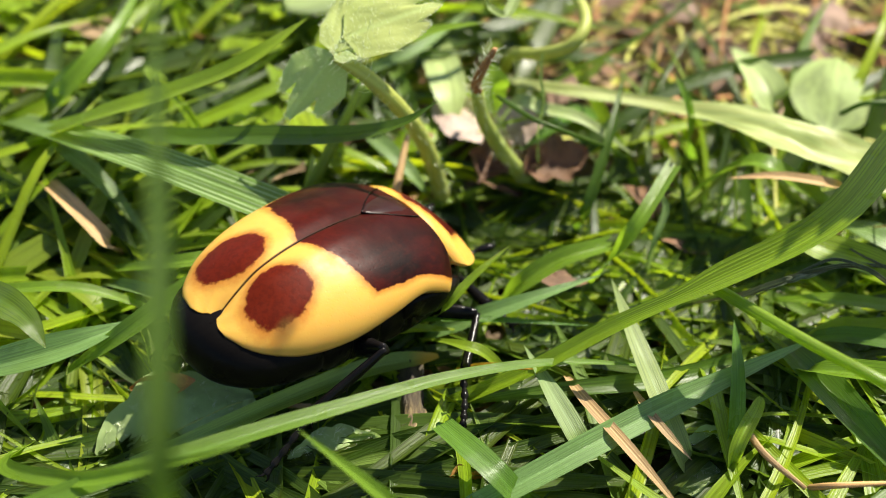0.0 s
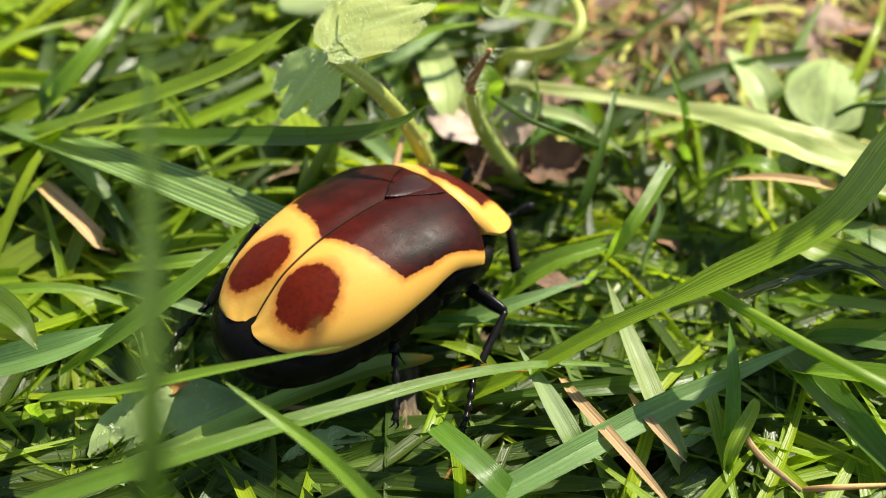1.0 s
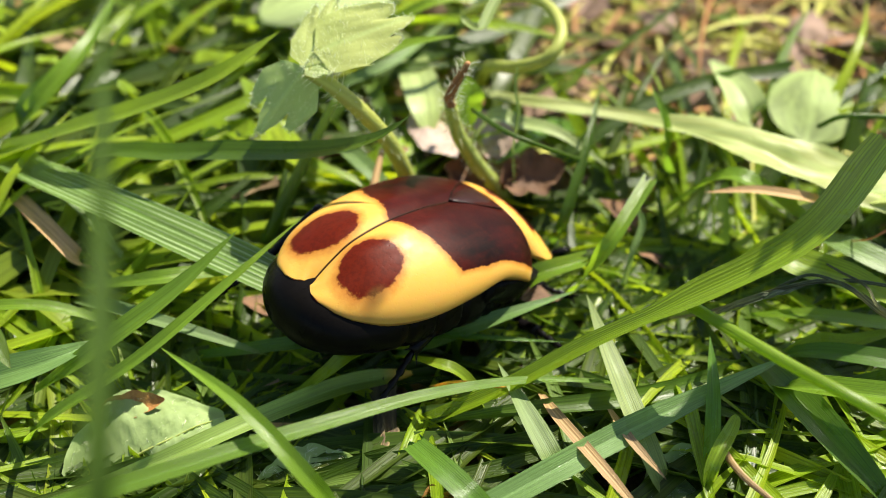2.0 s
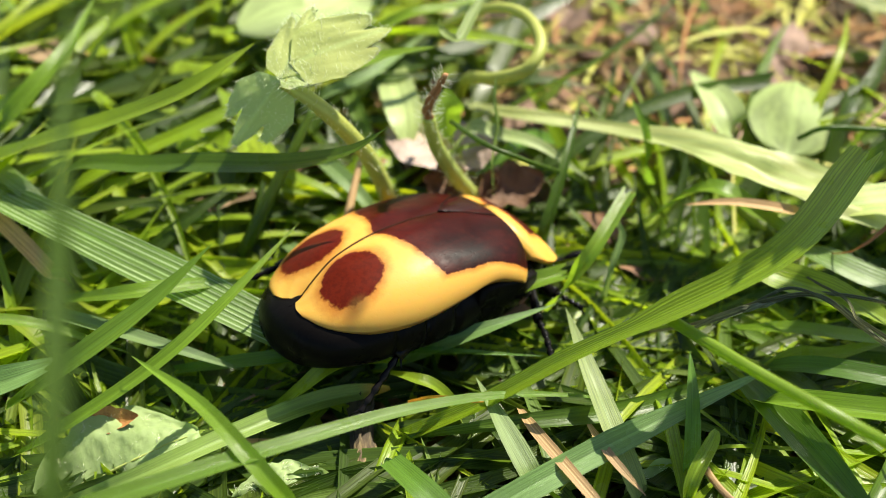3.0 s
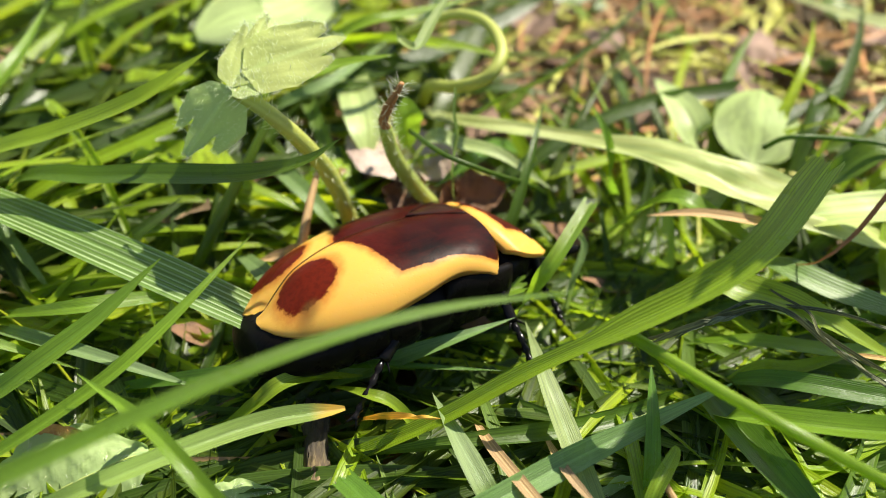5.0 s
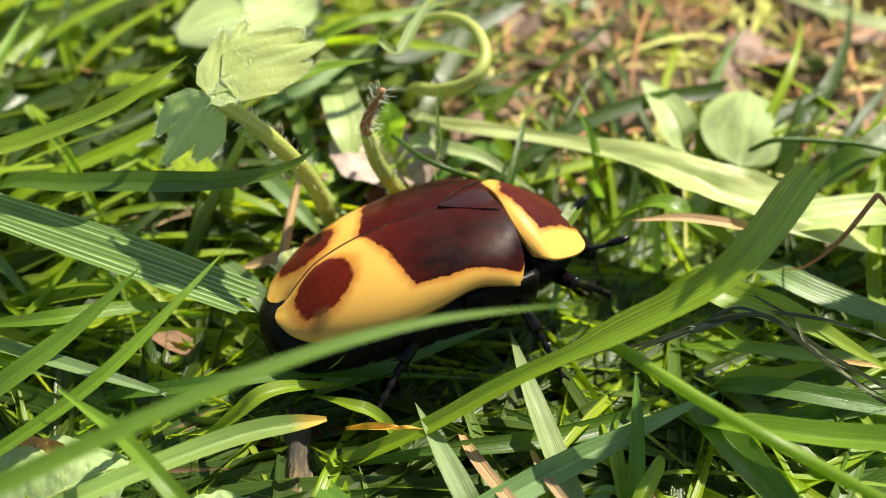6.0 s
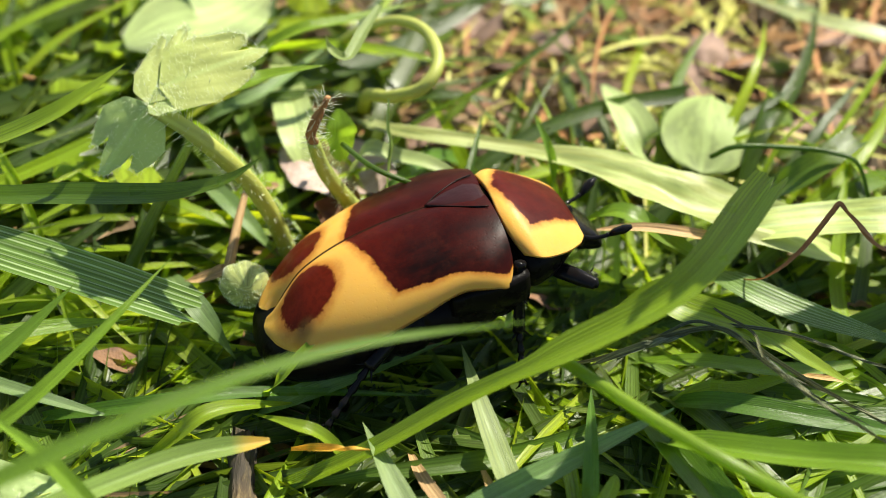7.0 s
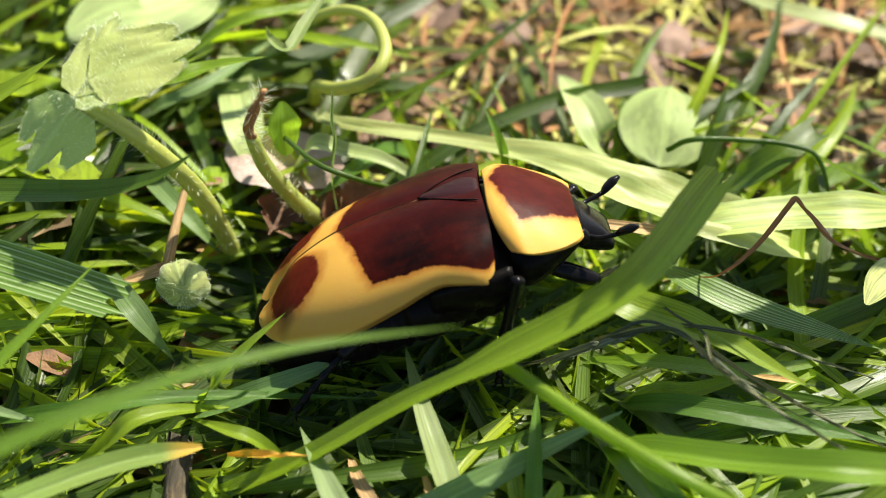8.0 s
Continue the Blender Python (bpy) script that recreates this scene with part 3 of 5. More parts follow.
ELY_X = (-9.9, -9.4, -8.3, -6.5, -3.5, 0.0, 3.0, 5.0, 6.3, 7.0)
ELY_W = (1.7, 3.1, 4.3, 5.5, 6.4, 6.65, 6.6, 6.85, 6.6, 5.9)
ELY_TOP = (4.9, 5.3, 6.2, 7.35, 8.35, 8.75, 8.7, 8.6, 8.45, 8.3)
ELY_EDGE = (4.7, 4.5, 4.3, 4.3, 4.65, 5.4, 6.0, 5.5, 5.0, 5.3)


def elytron_point(u, v):
    """u from the apex to the shoulder, v from the suture to the outer edge."""
    x = -9.9 + 16.9 * u ** 0.92
    w, top, edge = (curve_at(x, ELY_X, t) for t in (ELY_W, ELY_TOP, ELY_EDGE))
    a = v * math.pi / 2
    y = w * math.sin(a) ** 1.02
    z = edge + (top - edge) * max(0.0, math.cos(a)) ** 0.98
    rear = max(0.0, 1 - u * 5)
    x += 0.75 * rear * max(0.0, 1 - v / 0.5) ** 2
    front = max(0.0, u * 9 - 8)
    x -= 0.45 * front * (v - 0.35) ** 2 * 3
    z -= 0.16 * math.exp(-(v / 0.05) ** 2)
    z += 0.10 * math.exp(-((v - 0.16) / 0.08) ** 2) * min(1, (1 - u) * 2)
    return x, y + 0.025, z


def elytron_mesh(side):
    nu, nv = 54, 30
    verts, uvs, faces = [], [], []
    for i in range(nu + 1):
        for j in range(nv + 1):
            v = j / nv
            x, y, z = elytron_point(i / nu, v)
            verts.append((x, y * side, z))
            uvs.append((v, i / nu))
    for i in range(nu):
        for j in range(nv):
            a = i * (nv + 1) + j
            q = (a, a + 1, a + nv + 2, a + nv + 1)
            faces.append(q if side < 0 else q[::-1])
    # rolled underside of the free edge
    order = [(i, nv) for i in range(nu + 1)] + [(nu, j) for j in range(nv - 1, -1, -1)]
    order = [(0, j) for j in range(nv)] + order
    start, m = len(verts), len(order)
    for drop in (0, 1):
        for i, j in order:
            x, y, z = verts[i * (nv + 1) + j]
            verts.append((x * 0.975, y * 0.93, z - 0.5) if drop else (x, y, z))
            uvs.append((1.0 if j == nv else j / nv, i / nu))
    for k in range(m - 1):
        f = (start + k, start + k + 1, start + m + k + 1, start + m + k)
        faces.append(f if side < 0 else f[::-1])
    return smooth_mesh("elytron", mm(verts), faces, M_ELYTRON, uvs)


def loft(rings, caps=True):
    n = len(rings[0])
    verts = [p for r in rings for p in r]
    faces = [(i * n + k, i * n + (k + 1) % n, (i + 1) * n + (k + 1) % n, (i + 1) * n + k) for i in range(len(rings) - 1) for k in range(n)]
    if caps:
        faces += [tuple(range(n))[::-1], tuple((len(rings) - 1) * n + k for k in range(n))]
    return verts, faces


def body_mesh():
    """The black underside: abdomen with its segments, thorax and the sloping rear plate."""
    xs = (-11.0, -10.6, -9.6, -8.0, -5.5, -2.5, 0.5, 3.5, 6.0, 7.2, 8.4)
    hw = (0.9, 2.4, 3.9, 5.0, 5.8, 6.2, 6.3, 6.25, 6.0, 5.1, 3.6)
    zt = (3.3, 4.2, 4.9, 5.3, 5.8, 6.2, 6.4, 6.4, 6.6, 6.6, 5.9)
    zb = (2.2, 1.2, 0.7, 0.5, 0.4, 0.4, 0.5, 0.5, 0.6, 1.1, 1.9)
    rings = []
    for i in range(109):
        x = xs[0] + (xs[-1] - xs[0]) * i / 108
        w, t, b = (curve_at(x, xs, v) for v in (hw, zt, zb))
        seg = 1 - (0.05 if x < 2 else 0.03) * max(0.0, min(1.0, (x + 7) / 3)) * (0.5 + 0.5 * math.cos(x * 2.6)) ** 9
        ring = []
        for k in range(28):
            q = 2 * math.pi * k / 28
            cx, cz = math.cos(q), math.sin(q)
            ring.append((x, w * seg * math.copysign(abs(cx) ** 0.8, cx), (t + b) / 2 + (t - b) / 2 * seg * math.copysign(abs(cz) ** 0.9, cz)))
        rings.append(ring)
    return smooth_mesh("body", mm(loft(rings)[0]), loft(rings)[1], M_BODY)


def prothorax_mesh():
    """Black sides and underside of the front of the thorax."""
    xs, hw = (6.6, 7.6, 9.0, 10.4, 11.6, 12.4), (3.8, 5.0, 4.9, 4.0, 2.9, 1.9)
    zt, zb = (6.2, 6.5, 6.1, 5.4, 4.8, 4.3), (2.3, 1.5, 1.6, 2.0, 2.4, 2.8)
    rings = []
    for i in range(31):
        x = xs[0] + (xs[-1] - xs[0]) * i / 30
        w, t, b = (curve_at(x, xs, v) for v in (hw, zt, zb))
        rings.append([(x, w * math.copysign(abs(math.cos(q)) ** 0.75, math.cos(q)), (t + b) / 2 + (t - b) / 2 * math.copysign(abs(math.sin(q)) ** 0.9, math.sin(q))) for q in (2 * math.pi * k / 28 for k in range(28))])
    v, f = loft(rings)
    return smooth_mesh("prothorax", mm(v), f, M_BODY)


def flank_mesh(side):
    """The polished plate that fills the notch of the wing case behind the shield."""
    verts, faces = [], []
    nu, nv = 14, 9
    for i in range(nu + 1):
        s = i / nu
        x = 2.2 + 5.3 * s
        for k in range(nv + 1):
            q = k / nv
            w = (6.35 + 0.35 * math.sin(math.pi * s)) * (1 - 0.10 * q * q) - 0.8 * max(0.0, s - 0.75)
            z = (5.55 - 0.55 * abs(s - 0.25)) - q * (2.1 + 0.7 * s)
            verts.append((x - 0.5 * q, side * (w + 0.16 * math.sin(math.pi * q)), z))
    for i in range(nu):
        for k in range(nv):
            a = i * (nv + 1) + k
            f = (a, a + 1, a + nv + 2, a + nv + 1)
            faces.append(f if side < 0 else f[::-1])
    start = len(verts)
    border = [i * (nv + 1) for i in range(nu + 1)] + [nu * (nv + 1) + k for k in range(1, nv + 1)] + [i * (nv + 1) + nv for i in range(nu - 1, -1, -1)] + [k for k in range(nv - 1, 0, -1)]
    verts += [(verts[b][0], verts[b][1] * 0.9, verts[b][2]) for b in border]
    m = len(border)
    faces += [(border[k], border[(k + 1) % m], start + (k + 1) % m, start + k) for k in range(m)]
    return smooth_mesh("flank_plate", mm(verts), faces, M_BODY)


PRO_X = (7.0, 7.55, 8.3, 9.5, 10.8, 11.8, 12.2)
PRO_W = (5.1, 5.5, 5.7, 5.45, 4.85, 4.0, 3.3)
PRO_TOP = (8.15, 8.2, 7.98, 7.2, 6.2, 5.25, 4.75)
PRO_EDGE = (5.9, 5.8, 5.6, 5.15, 4.65, 4.3, 4.15)


def pronotum_mesh():
    nu, nv = 34, 40
    verts, faces = [], []
    for i in range(nu + 1):
        for j in range(nv + 1):
            x = PRO_X[0] + (PRO_X[-1] - PRO_X[0]) * i / nu
            w, top, edge = (curve_at(x, PRO_X, t) for t in (PRO_W, PRO_TOP, PRO_EDGE))
            a = (j / nv * 2 - 1) * math.pi / 2
            y = w * math.sin(a)
            z = edge + (top - edge) * (1 - abs(math.sin(a)) ** 2.3)
            back = max(0.0, 1 - i / nu * 1.6) ** 2
            x += back * (0.22 * math.exp(-(y / 2.2) ** 2) + 0.9 * (abs(y) / 5.5) ** 4)
            verts.append((x, y, z))
    for i in range(nu):
        for j in range(nv):
            b = i * (nv + 1) + j
            faces.append((b, b + nv + 1, b + nv + 2, b + 1))
    border = [i * (nv + 1) for i in range(nu + 1)] + [nu * (nv + 1) + j for j in range(1, nv + 1)] + [i * (nv + 1) + nv for i in range(nu - 1, -1, -1)] + [j for j in range(nv - 1, 0, -1)]
    start = len(verts)
    for b in border:
        x, y, z = verts[b]
        verts.append((x * 0.99 + 0.09, y * 0.93, z - 0.4))
    m = len(border)
    for k in range(m):
        faces.append((border[k], start + k, start + (k + 1) % m, border[(k + 1) % m]))
    me = smooth_mesh("pronotum", mm(verts), faces, M_PRONOTUM)
    return me


def scutellum_mesh():
    verts, faces = [], []
    n = 12
    for i in range(n + 1):
        s = i / n
        x = 2.95 + 3.9 * s
        w = 2.1 * s ** 0.8
        for k in range(9):
            u = k / 4 - 1
            top = curve_at(x, ELY_X, ELY_TOP)
            verts.append((x, u * w, top + 0.04 - 0.2 * abs(u) ** 2.5 * (0.3 + s) - 0.35 * max(0.0, s - 0.75)))
    for i in range(n):
        for k in range(8):
            a = i * 9 + k
            faces.append((a, a + 9, a + 10, a + 1))
    border = [k for k in range(9)] + [i * 9 + 8 for i in range(1, n + 1)] + [n * 9 + k for k in range(7, -1, -1)] + [i * 9 for i in range(n - 1, 0, -1)]
    start = len(verts)
    for b in border:
        x, y, z = verts[b]
        verts.append((x, y, z - 0.5))
    m = len(border)
    faces += [(border[k], border[(k + 1) % m], start + (k + 1) % m, start + k) for k in range(m)]
    return smooth_mesh("scutellum", mm(verts), faces, M_SCUTELLUM)


def head_mesh():
    xs, hw = (11.3, 11.9, 12.5, 13.2, 13.7, 13.9), (2.3, 2.4, 2.05, 1.8, 1.75, 1.3)
    zt, zb = (4.7, 4.6, 4.1, 3.2, 2.4, 2.0), (2.5, 1.8, 1.3, 0.9, 1.0, 1.3)
    rings = []
    for i in range(22):
        x = xs[0] + (xs[-1] - xs[0]) * i / 21
        w, t, b = (curve_at(x, xs, v) for v in (hw, zt, zb))
        rings.append([(x, w * math.copysign(abs(math.cos(q)) ** 0.7, math.cos(q)), (t + b) / 2 + (t - b) / 2 * math.copysign(abs(math.sin(q)) ** 0.7, math.sin(q))) for q in (2 * math.pi * k / 20 for k in range(20))])
    v, f = loft(rings)
    return smooth_mesh("head", mm(v), f, M_BLACK)


def ball(cx, cy, cz, rx, ry, rz, n=10):
    rings = []
    for i in range(n + 1):
        a = math.pi * min(0.985, max(0.015, i / n))
        rings.append([(cx - rx * math.cos(a), cy + ry * math.sin(a) * math.cos(q), cz + rz * math.sin(a) * math.sin(q)) for q in (2 * math.pi * k / 14 for k in range(14))])
    return loft(rings)


def bone(name, length, radii, flat=1.0, spines=(), sag=0.0):
    """A leg segment along its own x."""
    pieces = [tube([(0, 0, 0), (length * 0.3, 0, sag * 0.7), (length * 0.7, 0, sag), (length, 0, 0)], radii, 10, 6, flat)]
    for s, dy, dz, l in spines:
        b = np.array((length * s, 0, sag * 0.5))
        pieces.append(tube([b, b + np.array((l * 0.45, dy * l * 0.55, dz * l * 0.55)), b + np.array((l * 0.8, dy * l, dz * l))], [0.13, 0.08, 0.015], 5, 2))
    v, f = merge(pieces)
    return smooth_mesh(name, mm(v), f, M_BLACK)


def tarsus_mesh(length):
    """Five short joints in one tube."""
    radii = []
    for k in range(5):
        radii += [0.15, 0.21, 0.26, 0.31]
    v, f = tube([(0, 0, 0), (length * 0.3, 0, 0.12), (length * 0.6, 0, 0.1), (length * 0.84, 0, 0)], radii, 7, 8)
    return smooth_mesh("tarsus", mm(v), f, M_BLACK)


def claw_mesh(length, s):
    e = length * 0.8
    v, f = tube([(e, 0, 0), (e + 0.45, s * 0.3, 0.1), (e + 0.75, s * 0.42, -0.25)], [0.12, 0.08, 0.015], 5, 3)
    return smooth_mesh("claw", mm(v), f, M_BLACK)


beetle = thing("beetle", "glossy maroon and yellow flower beetle with black underside crawling over grass", "beetle")
body = part("body", body_mesh(), beetle, "glossy black underside and rear plate")
part("elytron", elytron_mesh(1), beetle, "yellow wing case with maroon patch and spot")
part("elytron", elytron_mesh(-1), beetle, "yellow wing case with maroon patch and spot")
pronotum = part("pronotum", pronotum_mesh(), beetle, "maroon shield with a broad yellow border")
part("prothorax", prothorax_mesh(), pronotum, "glossy black underside of the shield")
for s in (-1, 1):
    part("flank_plate", flank_mesh(s), beetle, "polished black plate beside the wing case")
part("scutellum", scutellum_mesh(), beetle, "dark brown triangular plate")
seam = [(6.7, 2.08, 8.30), (5.6, 1.70, 8.50), (4.2, 0.92, 8.65), (2.9, 0.0, 8.66)]
for s in (-1, 1):
    v, f = tube([(x, y * s, z) for x, y, z in seam], [0.05, 0.05, 0.045], 6, 4)
    part("seam", smooth_mesh("seam", mm(v), f, M_BODY), beetle)
head = part("head", head_mesh(), beetle, "shiny black head")
for s in (-1, 1):
    v, f = ball(12.0, s * 2.25, 3.3, 0.55, 0.5, 0.65)
    part("eye", smooth_mesh("eye", mm(v), f, M_BLACK), head)
    v, f = merge([tube([(12.3, s * 1.9, 3.0), (13.0, s * 2.4, 2.9), (13.7, s * 2.6, 2.9), (14.1, s * 2.7, 2.95)], [0.22, 0.17, 0.16, 0.18], 8, 3),
                  tube([(14.1, s * 2.65, 2.9), (14.5, s * 2.85, 3.1), (15.1, s * 3.15, 3.3), (15.6, s * 3.3, 3.4)], [0.2, 0.4, 0.46, 0.2], 8, 4, 0.7)])
    part("antenna", smooth_mesh("antenna", mm(v), f, M_BLACK), head, "black clubbed antenna")

# hip, knee side, lengths of femur, tibia and tarsus
LEGS = {
    "front": ((9.4, 3.0, 2.6), 3.6, 4.2, 3.2),
    "middle": ((6.0, 4.4, 1.9), 4.2, 5.4, 4.4),
    "hind": ((-1.6, 3.7, 1.7), 5.2, 6.6, 5.4),
}
LEG_PARTS = {}
for leg, (hip, lf, lt, ls) in LEGS.items():
    fat = {"front": 0.6, "middle": 0.68, "hind": 0.85}[leg]
    fem = bone("femur", lf, [0.5, fat, fat * 0.95, 0.42], 0.65)
    tib = bone("tibia", lt, [0.30, 0.38, 0.44, 0.5], 0.75, [(0.5, 0.7, 0.5, 0.7), (0.95, 0.8, 0.3, 1.1), (0.95, -0.8, 0.3, 1.0), (0.7, 0.2, 0.9, 0.6), (0.3, -0.6, 0.7, 0.4), (0.4, 0.8, -0.2, 0.4), (0.6, -0.8, 0.2, 0.45), (0.8, 0.5, -0.8, 0.5), (0.85, -0.3, 0.9, 0.45)])
    tar, claws = tarsus_mesh(ls), [claw_mesh(ls, k) for k in (-1, 1)]
    for s in (-1, 1):
        LEG_PARTS[leg, s] = [part("femur", fem, beetle), part("tibia", tib, beetle), part("tarsus", tar, beetle)]
        for c in claws:
            part("claw", c, LEG_PARTS[leg, s][2])


# ---------------------------------------------------------------- the long blade that springs up
SPRING = [(-39.2, 35.2, -1.0), (-29.7, 35.3, 7.0), (-22.6, 37.2, 9.5), (-15.0, 39.6, 10.5), (-6.4, 43.3, 10.0), (1.3, 47.5, 8.0), (8.3, 50.2, 6.0), (16.2, 52.1, 3.0)]
spring_tuft = thing("grass_tuft", "long smooth green grass blade that springs up", "grass tuft", None, pose(-0.0392, 0.0352, -0.001), group="grass tufts")
spring_blade = blade("grass_blade", "long smooth green blade", "", M_MID, 1.15, SPRING, fold=0.15, parent=spring_tuft)
RISE = [(-27.6, 49.9, -1.0), (-21.8, 47.1, 6.0), (-15.5, 50.0, 9.0), (-11.2, 53.6, 11.0), (-6.3, 60.1, 12.5)]
rise_tuft = thing("grass_tuft", "thin bright grass blade pushed aside by the beetle", "grass tuft", None, pose(-0.0276, 0.0499, -0.001), group="grass tufts")
rise_blade = blade("grass_blade", "thin bright green blade", "", M_LUSH, 1.0, RISE, fold=0.25, parent=rise_tuft)

LEAN_OVER = [(-3.8, 42.7, -1.0), (-6.8, 41.2, 9.0), (-11.3, 45.5, 11.0), (-16.5, 50.3, 10.0)]
lean_tuft = thing("grass_tuft", "thin green grass blade leaning over, freed as the beetle passes", "grass tuft", None, pose(-0.0038, 0.0427, -0.001), group="grass tufts")
lean_blade = blade("grass_blade", "thin green blade", "", M_LUSH, 1.05, LEAN_OVER, fold=0.25, parent=lean_tuft)
RIBBED = [(-48.5, 88.2, -1.0), (-30.9, 71.4, 8.0), (-20.8, 65.0, 10.0), (-12.6, 61.7, 9.5), (-5.2, 59.0, 8.5)]
ribbed_tuft = thing("grass_tuft", "wide ribbed green grass blade with a cut end", "grass tuft", None, pose(-0.0485, 0.0882, -0.001), group="grass tufts")
ribbed_blade = blade("grass_blade", "wide ribbed green blade", "", M_RIBBED, 3.1, RIBBED, fold=0.06, shape="cut", parent=ribbed_tuft)
TIPPED = [(-25.2, 45.1, -1.0), (-17.5, 43.5, 6.0), (-11.0, 46.1, 7.0), (-5.1, 49.1, 6.5), (-0.1, 50.5, 6.0)]
tipped_tuft = thing("grass_tuft", "light green grass blade with a withered orange tip", "grass tuft", None, pose(-0.0252, 0.0451, -0.001), group="grass tufts")
tipped_blade = blade("grass_blade", "light green blade with an orange tip", "", M_TIPPED, 1.25, TIPPED, fold=0.3, shape="blunt", parent=tipped_tuft)
for tuft in (ribbed_tuft, spring_tuft, rise_tuft, lean_tuft, tipped_tuft):
    v, f = tube([(0, 0, -1), (0.05, 0, 0.6), (0.2, 0, 2.0)], [0.75, 0.7, 0.6], 9, 4)
    part("sheath", smooth_mesh("sheath", mm(v), f, M_STEM, [((i % 9) / 9, i / len(v)) for i in range(len(v))]), tuft, "pale base of the blade")


# ---------------------------------------------------------------- leaves, stems and litter
def disc_leaf(name, label, material, centre, axis, side, length, width, lobes=0.0, cup=0.1, seed=0, disc=False, crinkle=0.0):
    """A leaf with a midrib, gently cupped; lobes cut its outline into teeth."""
    rng = random.Random(seed)
    ax, sd = Vector(axis).normalized(), Vector(side)
    sd = (sd - ax * sd.dot(ax)).normalized()
    nor = ax.cross(sd)
    nl, nw = (44, 30) if crinkle else (22, 12)
    verts, faces, uvs = [], [], []
    ph = rng.uniform(0, 6)
    for i in range(nl + 1):
        s = i / nl
        w = math.sin(math.pi * min(1.0, s * 0.97 + 0.015)) ** 0.6 * (0.75 + 0.5 * s * (1 - s) * 4 * 0.5)
        if disc:
            w = math.sqrt(max(0.0004, 1 - (2 * s - 1) ** 2))
        w *= 1 + lobes * (abs(math.sin(s * 9.5 + ph)) - 0.6)
        for k in range(nw + 1):
            u = 2 * k / nw - 1
            p = ax * (length * (s - 0.5 + lobes * 0.12 * abs(u) * math.sin(s * 9.5 + ph))) + sd * (width * 0.5 * w * u)
            p = p + nor * (cup * width * (u * u - 0.3) + (0.02 if disc else 0.05) * width * math.sin(5 * s + 3 * u + ph) + cup * length * (s - 0.5) ** 2)
            if crinkle:
                vein = abs(math.sin(7 * s - 2.2 * abs(u)))
                p = p + nor * (crinkle * (0.5 * vein + 0.6 * noise.noise(Vector((p.x, p.y, seed)) * 0.9) + 0.8 * noise.noise(Vector((p.x, p.y, seed)) * 2.4)))
            verts.append(p)
            uvs.append((0.5 + 0.5 * u, s))
    for i in range(nl):
        for k in range(nw):
            a = i * (nw + 1) + k
            faces.append((a, a + 1, a + nw + 2, a + nw + 1))
    me = smooth_mesh(name, mm(verts), faces, material, uvs)
    ob = thing(name, label, "leaf", me, pose(*(Vector(centre) * MM)))
    if crinkle:
        mid = [verts[i * (nw + 1) + nw // 2] + nor * 0.03 for i in range(1, nl, 5)]
        v, f = tube(mid, [0.11, 0.09, 0.04], 7, 3)
        part("midrib", smooth_mesh("midrib", mm(v), f, M_HAIRY, [((i % 7) / 7, i / len(v)) for i in range(len(v))]), ob)
        v, f = hairs([tuple(verts[i * (nw + 1) + k]) for i in range(3, nl - 2, 5) for k in ((4, 12, 18, 26) if i % 2 else (26, 18, 12, 4))], 420, 0.4, seed + 70, 0.02)
        part("leaf_hair", smooth_mesh("leaf_hair", mm(v), f, M_HAIR), ob)
    return ob


def hairs(points, count, length, seed, radius=0.35):
    """Fine hairs standing off a line."""
    rng = random.Random(seed)
    c = spline(points, 8)
    t = tangents(c)
    pieces = []
    for _ in range(count):
        i = rng.randrange(len(c))
        d = np.array([rng.gauss(0, 1) for _ in range(3)])
        d -= t[i] * d.dot(t[i])
        d /= np.linalg.norm(d) + 1e-9
        a = c[i] + d * radius
        L = length * rng.uniform(0.5, 1.2)
        pieces.append(tube([a, a + d * L * 0.5 + t[i] * 0.1, a + d * L + t[i] * 0.3], [0.013, 0.010, 0.004], 3, 1))
    return merge(pieces)


# the lobed hairy leaf on its stalk
PETIOLE = [(0.2, 71.2, -1.2), (-0.3, 70.0, 4.3), (-1.4, 68.8, 9.6), (-2.8, 67.6, 13.5), (-5.2, 66.9, 17.2), (-7.5, 67.2, 19.0)]
lobed = thing("lobed_leaf", "hairy lobed pale green leaf on a bristly stalk", "plant")
v, f = tube(PETIOLE, [0.7, 0.66, 0.6, 0.5], 12, 8)
part("leaf_stalk", smooth_mesh("leaf_stalk", mm(v), f, M_STEM, [((i % 12) / 12, i / len(v)) for i in range(len(v))]), lobed, "hairy yellow-green stalk")
v, f = hairs(PETIOLE, 420, 0.7, 4, 0.5)
part("stalk_hair", smooth_mesh("stalk_hair", mm(v), f, M_HAIR), lobed)


